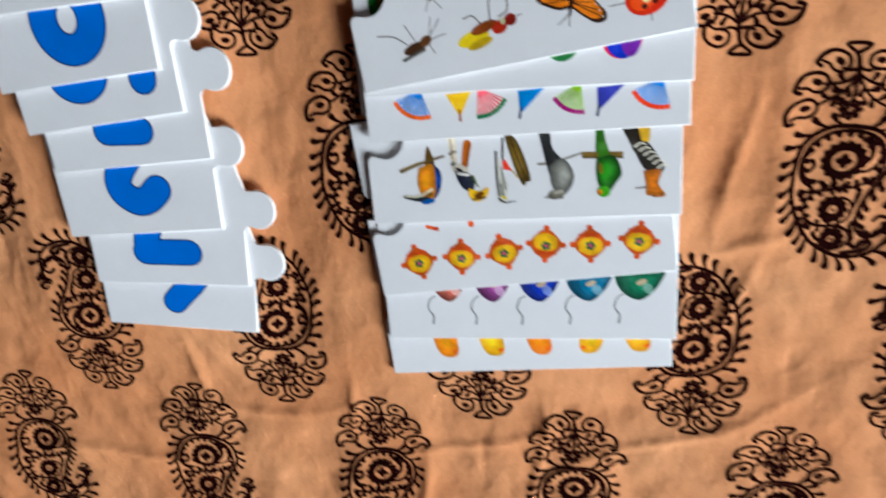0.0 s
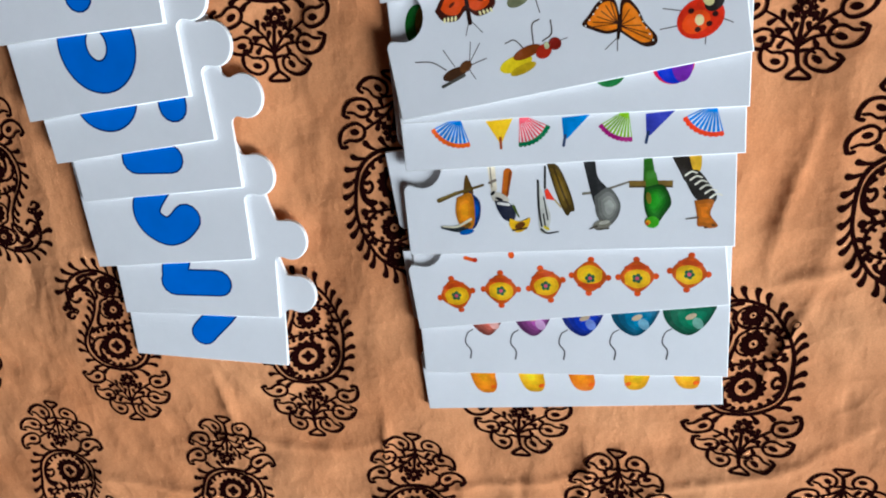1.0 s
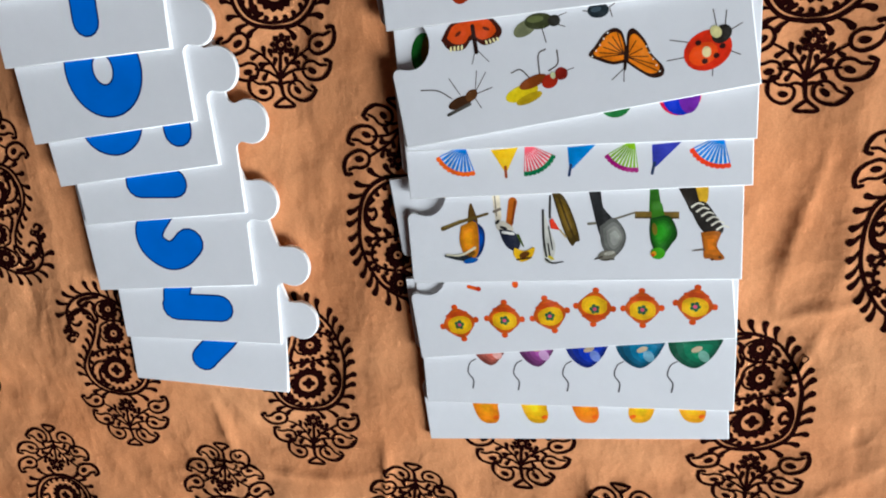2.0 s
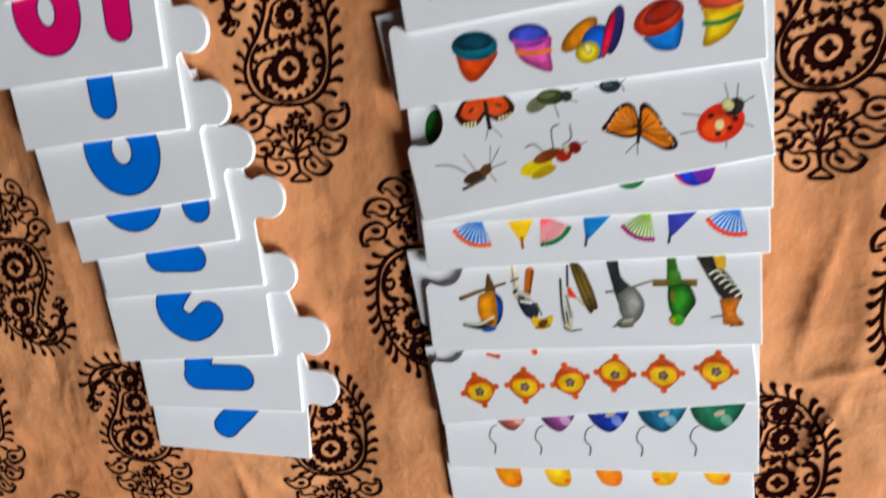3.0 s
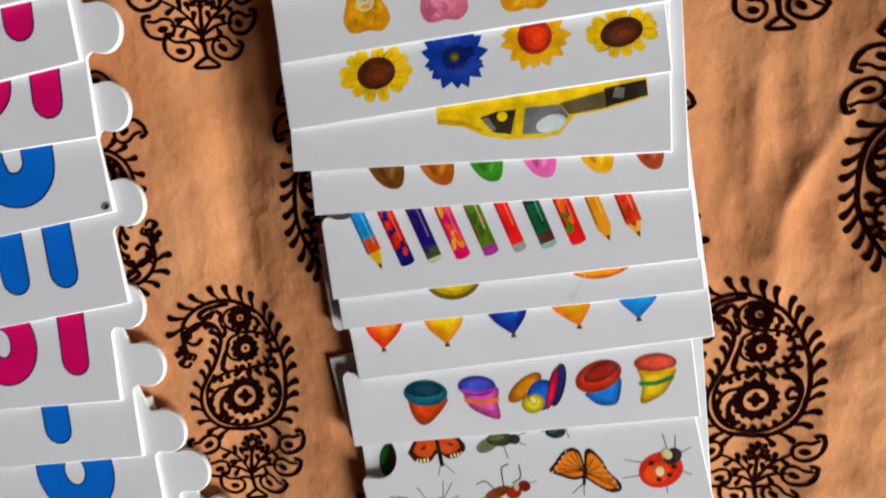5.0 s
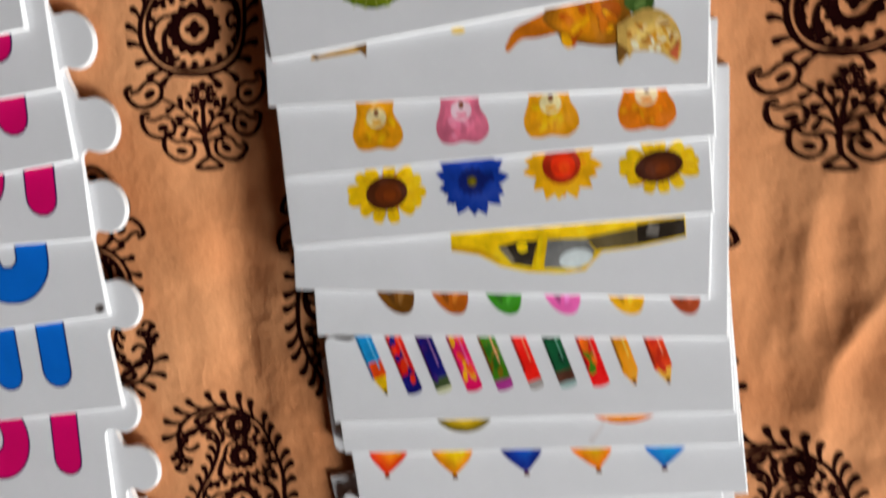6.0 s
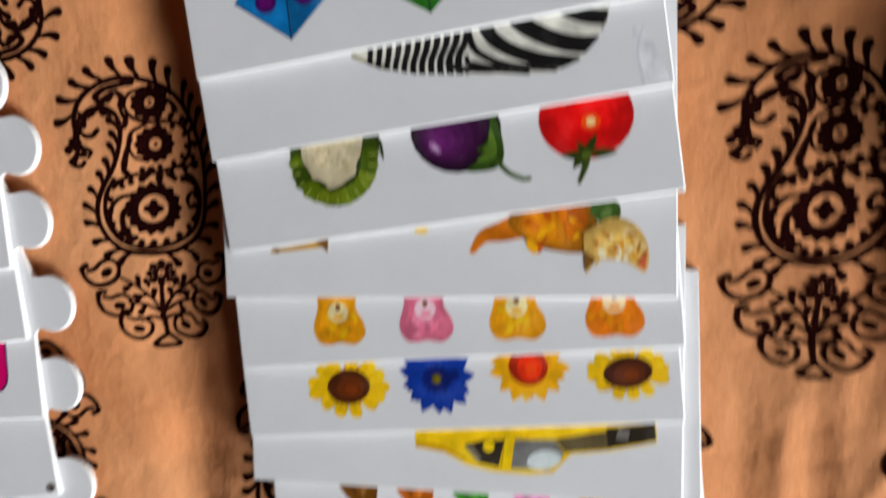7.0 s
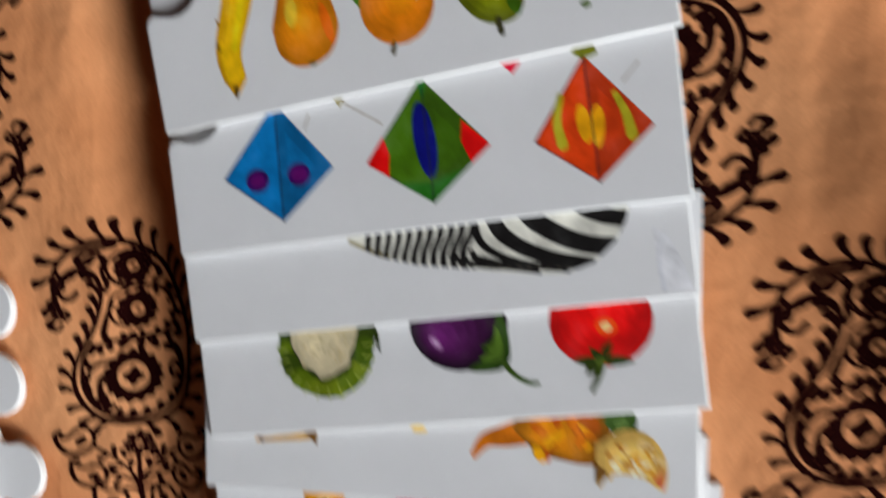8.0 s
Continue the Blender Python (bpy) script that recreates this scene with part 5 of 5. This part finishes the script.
def orange_shape(ob):
    tail = stroke([(63.6, 11.2), (66.4, 14.6), (71.0, 15.8), (78, 18.0)], 1.4, 6.6)
    trunk = blob((72.0, 17.4), (76.4, 13.4), (81.0, 11.4), (90.6, 11.0), (92.6, 20.0), (88.0, 30.0), (76.0, 28.0))
    head = blob((89.6, 15.0), (90.0, 6.0), (92.8, 8.8), (99.0, 8.4), (103.4, 6.0), (104.0, 12.0), (101.0, 17.0), (95.6, 18.4))
    printed(ob, "printed_shape", [((196, 112, 18), tail)] + shade(trunk, (214, 136, 24), 78.6, 14.6, 0.62, 1.04, 5, 0.66) + [((164, 84, 14), ell(87.6, 18.4, 3.0, 2.6, 20)), ((58, 84, 36), blob((91.2, 19.4), (94.0, 17.4), (97.6, 18.4), (97.4, 22.0), (92.0, 24.0))), ((92, 116, 62), ell(94.8, 19.6, 1.5, 0.9, 30))]
            + flecks(81.0, 16.0, 8.0, 4.4, [(190, 92, 12), (236, 168, 52), (206, 116, 20)], 15, 3, 1.5, 0) + shade(head, (232, 190, 112), 98.6, 12.6, 0.88, 1.04, 3, 0.5)
            + flecks(97.4, 12.4, 6.0, 3.4, [(244, 230, 200), (214, 150, 62), (238, 206, 150), (176, 116, 56)], 26, 5, 1.0) + [((120, 84, 44), poly((89.8, 11.0), (90.0, 6.2), (92.4, 9.0))), ((196, 100, 70), poly((101.4, 8.0), (103.3, 6.3), (103.8, 11.0)))])
    printed(ob, "printed_shape", [((190, 144, 64), stroke([(13.0, 11.6), (27.0, 13.4)], 0.8, 1.6, per=1)), ((120, 84, 40), poly((24.6, 14.0), (27.8, 14.6), (27.6, 11.2)) + poly((13.0, 12.6), (15.0, 12.4), (14.4, 10.9)))])
    printed(ob, "printed_shape", [((222, 190, 110), ell(51.4, 16.2, 1.8, 0.8))])


def vegetables(ob):
    rnd = random.Random(6)
    under = blob((20.4, 27), (19.8, 20.6), (20.8, 15.6), (24.0, 11.4), (29.0, 8.8), (34.6, 9.4), (39.0, 12.4), (41.2, 17.0), (41.4, 27))
    curd = blob((23.6, 27), (22.8, 21.4), (24.0, 18.6), (25.2, 16.2), (27.6, 14.8), (28.8, 13.0), (31.6, 13.6), (33.6, 14.6), (35.8, 15.8), (36.4, 18.2), (38.0, 21.0), (37.8, 27))
    leaves, veins = [], []
    for k in range(13):
        a = 175 + 15.6 * k
        x, y = 30.6 + 9.0 * math.cos(radians(a)), 19.4 + 8.6 * math.sin(radians(a))
        tone = rnd.choice([(92, 112, 26), (70, 92, 18), (112, 128, 40), (56, 74, 14)])
        leaves.append((tone, blob((x - 2.0, y - 1.2), (x + rnd.uniform(-0.6, 0.6), y - rnd.uniform(1.8, 2.6)), (x + 2.2, y - 0.9), (x + rnd.uniform(1.5, 2.4), y + 1.2), (x - 0.4, y + 1.9), (x - rnd.uniform(1.8, 2.6), y + 0.7))))
        veins += stroke([(x, y), (x + 2.6 * math.cos(radians(a)), y + 2.6 * math.sin(radians(a)))], 0.35, 0.2, per=1)
    grains = [q for k in range(26) for q in ell(rnd.uniform(24.6, 36.4), rnd.uniform(16.0, 23.0), rnd.uniform(0.3, 0.8), rnd.uniform(0.2, 0.45), rnd.uniform(0, 180), n=7)]
    printed(ob, "printed_cauliflower", [((48, 64, 12), under)] + leaves + [((158, 168, 84), veins), ((34, 44, 10), moved(curd, 0.0, -0.7))] + shade(curd, (222, 208, 174), 29.0, 20.2, 0.86, 1.03, 4, 0.7)
            + [((196, 180, 142), grains), ((40, 52, 14), stroke([(40.2, 26), (42.8, 22.4), (43.2, 18.2)], 1.3, 0.4))], "printed cauliflower in green leaves")
    printed(ob, "printed_aubergine", shade(ell(61.2, 22.2, 10.8, 9.8, -14), (92, 38, 92), 56.0, 19.4, 0.30, 1.12, 7, 0.84) + [((150, 104, 150), ell(55.9, 18.9, 1.9, 0.9, -48)), ((198, 168, 200), ell(56.0, 18.9, 1.0, 0.4, -48))] + leafy([(69.8, 24.6), (68.4, 19.0), (65.6, 17.0), (67.0, 15.4), (62.6, 12.6), (66.0, 11.9), (69.6, 12.2), (71.6, 14.4), (71.8, 19.0), (70.8, 24.0)], (46, 70, 24), (88, 116, 46))
            + [((62, 84, 34), stroke([(70.0, 13.6), (72.4, 10.6), (75.4, 8.8), (77.0, 8.8)], 1.3, 0.7))], "printed purple aubergine")
    star = leaf(90.6, 12.0, 6.2, 2.2, 172) + leaf(90.6, 12.4, 6.6, 2.0, -4) + leaf(90.4, 12.6, 4.8, 1.9, 58) + leaf(90.4, 12.6, 3.6, 1.6, 128) + leaf(90.0, 12.4, 4.4, 1.8, 222)
    printed(ob, "printed_tomato", shade(ell(91.0, 20.6, 10.6, 9.6), (236, 44, 20), 92.0, 20.4, 0.78, 1.0, 5, 0.7) + [((240, 92, 56), ell(92.0, 19.4, 2.2, 1.8)), ((248, 206, 150), ell(92.0, 19.4, 1.1, 0.9)), ((46, 58, 20), star), ((54, 70, 24), stroke([(90.4, 12.6), (89.6, 9.6), (87.8, 6.2)], 1.8, 0.7)), ((84, 100, 40), ell(90.2, 12.2, 1.2, 0.8))], "printed red tomato")


def striped_shape(ob):
    shape = [(39.4, 18.4), (46, 14.6), (54, 12.0), (68, 9.4), (78, 7.6), (85, 6.9), (91, 8.6), (95.6, 12.4), (98.0, 16.0), (99.4, 20.0), (100, 30), (42, 30)]
    bars = []
    for k in range(11):
        x = 42.8 + 2.15 * k
        bars += stroke([(x, 9.0), (x + 0.3, 14.0), (x + 1.5 + 0.15 * k, 19.0), (x + 3.2, 30.0)], 1.0 + 0.06 * k, 1.5, per=4, caps=False)
    for line, w, w1 in (([(68.0, 30), (67.6, 18.6), (69.6, 13.8), (76.0, 10.2), (86.0, 7.6)], 1.3, 1.0), ([(70.8, 30), (71.6, 19.6), (75.0, 14.6), (82.0, 10.6), (91.0, 8.0)], 2.6, 2.2), ([(76.4, 30), (78.4, 20.8), (83.0, 16.0), (90.0, 12.4), (98.0, 11.0)], 3.2, 2.8), ([(84.6, 30), (88.0, 22.2), (93.0, 18.2), (100.0, 16.2)], 3.0, 2.4), ([(93.0, 30), (96.0, 24.0), (101.0, 21.0)], 2.4, 2.0),
                        ([(66.2, 14.0), (67.2, 11.8), (72.0, 9.8), (80.0, 7.8)], 0.9, 0.7)):
        bars += stroke(line, w * 1.3, w1 * 1.3, per=6, caps=False)
    for line in ([(61.4, 13.4), (65.0, 11.6), (72.0, 10.0)], [(62.6, 12.0), (68.0, 10.3), (76.0, 8.8)], [(66.0, 12.6), (72.0, 10.6), (82.0, 8.2)]):
        bars += stroke(line, 1.1, 0.7, per=4, caps=False)
    flecks = [q for k in range(13) for q in ell(62.0 + 2.0 * k, 10.6 - 0.24 * k + 0.2 * (k % 2), 0.55, 0.28, -10, n=7)] + [q for k in range(5) for q in ell(96.2 + 0.75 * k, 12.8 + 1.6 * k, 0.28, 0.6, -24, n=7)]
    printed(ob, "printed_shape", [((214, 212, 202), [shape]), ((150, 142, 116), clipped(stroke([(40, 18.0), (44, 16.0), (48, 14.4)], 1.8, 1.2), shape)), (BLACK, clipped(bars, shape)), ((66, 62, 54), clipped(flecks, shape))], "printed black and white striped shape half covered")
    # shade along the bent corner's crease, painted on in flat greys
    printed(ob, "bent_corner_shading", [((216, 216, 220), poly((103.4, 1.2), (109.6, 1.0), (108.4, 6.0), (106.0, 12.0), (103.0, 14.6))), ((198, 199, 205), stroke([(104.0, 1.6), (103.6, 8.6), (105.6, 14.0)], 0.9, 0.2))], "grey painted shading of a crease near the worn corner")


def kites(ob):
    def kite(top, left, bottom, right, c, more, label):
        line = stroke([top, bottom], 0.28, per=1)
        dark = tuple(int(v * 0.80) for v in c)
        edge = tuple(int(v * 0.55) for v in c)
        half = [[top, bottom, right]]
        mx, my = (top[0] + bottom[0] + right[0]) / 3, (top[1] + bottom[1] + right[1]) / 3
        printed(ob, "printed_kite", [(edge, poly(top, left, bottom, right)), (c, moved(poly(top, left, bottom, right), mx * 0.03, my * 0.03, 0, 0.97)), (dark, moved(half, mx * 0.06, my * 0.06, 0, 0.94)), (tuple(int(v * 0.9) for v in c), moved(half, mx * 0.5, my * 0.5, 0, 0.5))] + more + [((34, 36, 40), line)], label)
    kite((26.6, 30.6), (12.8, 15.6), (25.7, 5.0), (38.4, 15.4), (10, 120, 182), [((60, 22, 92), ell(20.7, 14.5, 2.7, 2.5) + ell(30.4, 14.7, 2.6, 2.5)), ((92, 22, 96), ell(20.7, 14.5, 1.7, 1.5) + ell(30.4, 14.7, 1.8, 1.6))], "printed blue kite with two violet dots")
    kite((59.4, 31.0), (45.8, 14.8), (59.4, 5.0), (72.4, 15.6), (70, 108, 28), [((222, 46, 28), poly((45.8, 14.8), (50.0, 20.0), (51.0, 16.4), (50.4, 11.6)) + poly((72.4, 15.6), (67.0, 21.2), (66.4, 17.0), (68.2, 12.2))), ((40, 100, 30), poly((59.4, 5.0), (52.4, 10.0), (59.2, 9.4), (67.0, 11.4))), ((24, 28, 110), ell(58.9, 18.2, 2.3, 8.0, 4)), ((40, 110, 40), stroke([(59.4, 31.4), (59.4, 27)], 2.4, 0.4, per=1))], "printed green kite with red corners")
    kite((92.6, 30.4), (81.2, 14.6), (93.3, 5.1), (104.8, 15.2), (214, 76, 16), [((236, 166, 20), ell(91.4, 17.0, 1.4, 3.9, 6) + ell(94.0, 16.2, 1.4, 4.2, -6)), ((176, 166, 60), stroke([(87.4, 23.0), (86.2, 18.0), (86.8, 13.4)], 1.2, 2.2) + stroke([(98.0, 22.0), (99.6, 18.0), (100.4, 13.6)], 1.2, 2.2)), ((112, 116, 40), poly((90.4, 31.0), (92.0, 33.2), (94.6, 33.0), (95.4, 30.4), (92.8, 29.6)))], "printed orange kite with a yellow middle")
    printed(ob, "kite_string", [((150, 140, 126), stroke([(41.6, 28.8), (50.2, 22.8)], 0.3, per=1) + stroke([(32.8, 24.0), (34.2, 27.0)], 0.3, per=1) + stroke([(99.6, 24.2), (103.0, 27.6)], 0.3, per=1)), ((150, 140, 90), poly((40.0, 29.6), (42.6, 29.4), (41.2, 27.6))), ((206, 50, 70), poly((76.2, 31.2), (80.4, 31.2), (78.4, 28.9)))])


def fruit(ob):
    banana = stroke([(26.0, 40.0), (22.6, 27.0), (18.4, 16.0), (18.8, 9.0)], 8.2, 5.0, caps=False) + blob((16.3, 10.0), (17.4, 7.2), (18.6, 6.2), (19.8, 7.2), (21.3, 10.0))
    printed(ob, "printed_banana", [((206, 154, 18), banana), ((236, 186, 24), stroke([(26.2, 40.0), (22.8, 27.0), (18.8, 16.0), (19.0, 9.0)], 6.6, 3.8, caps=False)), ((246, 206, 50), stroke([(27.0, 38.0), (23.6, 27.0), (19.8, 16.0)], 2.2, 1.4)), ((196, 142, 16), stroke([(22.4, 36.0), (20.4, 27.0), (17.4, 18.0)], 0.6, 0.4)), ((90, 66, 16), stroke([(18.7, 7.6), (18.4, 6.0)], 1.2, 0.9, per=1)), ((150, 110, 20), ell(16.2, 17.0, 0.4, 1.2, 10) + ell(17.0, 22.0, 0.3, 0.8, 20))], "printed yellow banana")
    pear = blob((29.0, 18.0), (29.8, 12.6), (33.0, 9.4), (37.0, 8.9), (41.2, 10.8), (43.6, 15.2), (43.2, 20.0), (41.6, 26.0), (41.0, 34.0), (33.4, 34.0), (31.4, 25.0))
    printed(ob, "printed_pear", shade(pear, (244, 150, 24), 34.4, 19.6, 0.76, 1.07, 7, 0.8) + [((226, 112, 18), ell(41.2, 16.8, 1.1, 4.4, 8)), ((250, 196, 84), ell(33.8, 20.6, 1.4, 3.0, -8)), ((110, 84, 30), ell(36.8, 9.2, 0.9, 0.5))], "printed orange pear")
    mango = ell(56.6, 17.4, 7.9, 8.4)
    printed(ob, "printed_mango", [((66, 112, 30), leaf(47.0, 26.0, 16.0, 5.6, -58)), ((104, 150, 54), leaf(47.6, 25.0, 12.0, 2.0, -58))] + shade(mango, (248, 146, 22), 58.6, 20.0, 0.78, 1.06, 7, 0.8) + [((250, 222, 170), ell(60.8, 19.0, 0.5, 1.7, -12)), ((70, 60, 24), stroke([(55.0, 9.4), (54.3, 7.6)], 0.8, per=1))], "printed orange mango with a green leaf")
    green = blob((67.6, 22.0), (68.6, 16.4), (72.0, 11.0), (76.0, 8.8), (80.0, 9.2), (82.2, 12.4), (81.4, 17.0), (79.6, 21.0), (76.0, 27.0), (70.0, 27.0))
    printed(ob, "printed_pear", shade(green, (150, 160, 26), 76.4, 17.4, 0.62, 1.06, 5, 0.75) + [((60, 92, 20), ell(80.0, 12.2, 1.2, 2.6, 20)), ((196, 200, 90), ell(76.0, 15.4, 0.8, 2.0, 30)), ((50, 48, 24), stroke([(76.6, 9.6), (76.8, 6.9)], 1.2, per=1))], "printed green pear")
    printed(ob, "printed_leaf", [((90, 110, 60), ell(93.6, 8.8, 1.0, 0.7))])


PICTURES = [
    ("white picture piece with five yellow and orange drops", little_drops),
    ("white board picture piece with five coloured shapes trailing thin tails", tailed_drops),
    ("white board picture piece with six small orange and yellow turtles", turtles),
    ("white board picture piece with six perched shapes upside down", perched_shapes),
    ("white board picture piece with seven small folding fans", folding_fans),
    ("white board picture piece with the edges of two balls", balls),
    ("white board picture piece with winged shapes, turned askew", winged_shapes),
    ("white board picture piece with five colourful caps", caps),
    ("white board picture piece with five balloons", balloons),
    ("white board picture piece nearly covered, two rounded ends showing", hull_bits),
    ("white board picture piece with ten coloured pencils", pencils),
    ("white board picture piece with six rounded coloured ends", scoops),
    ("white board picture piece with a yellow taxi half covered", yellow_taxi),
    ("white board picture piece with four flower heads", flower_heads),
    ("white board picture piece with four orange and pink plush shapes", teddy_shapes),
    ("white board picture piece with an orange and white shape", orange_shape),
    ("white board picture piece with cauliflower, aubergine and tomato", vegetables),
    ("white board picture piece with a striped shape and a bent corner", striped_shape),
    ("white board picture piece with three paper kites", kites),
    ("white picture piece with banana, pears and mango", fruit),
]
for i, (place, (label, draw)) in enumerate(zip(PICTURE_PLACES, PICTURES)):
    piece = picture_piece(place, label, 40 + i)
    draw(piece)
    if i < 7 or i in (16, 19):      # these sheets are printed a little lower
        for face in piece.children:
            for p in face.children:
                p.location.y = -0.0012
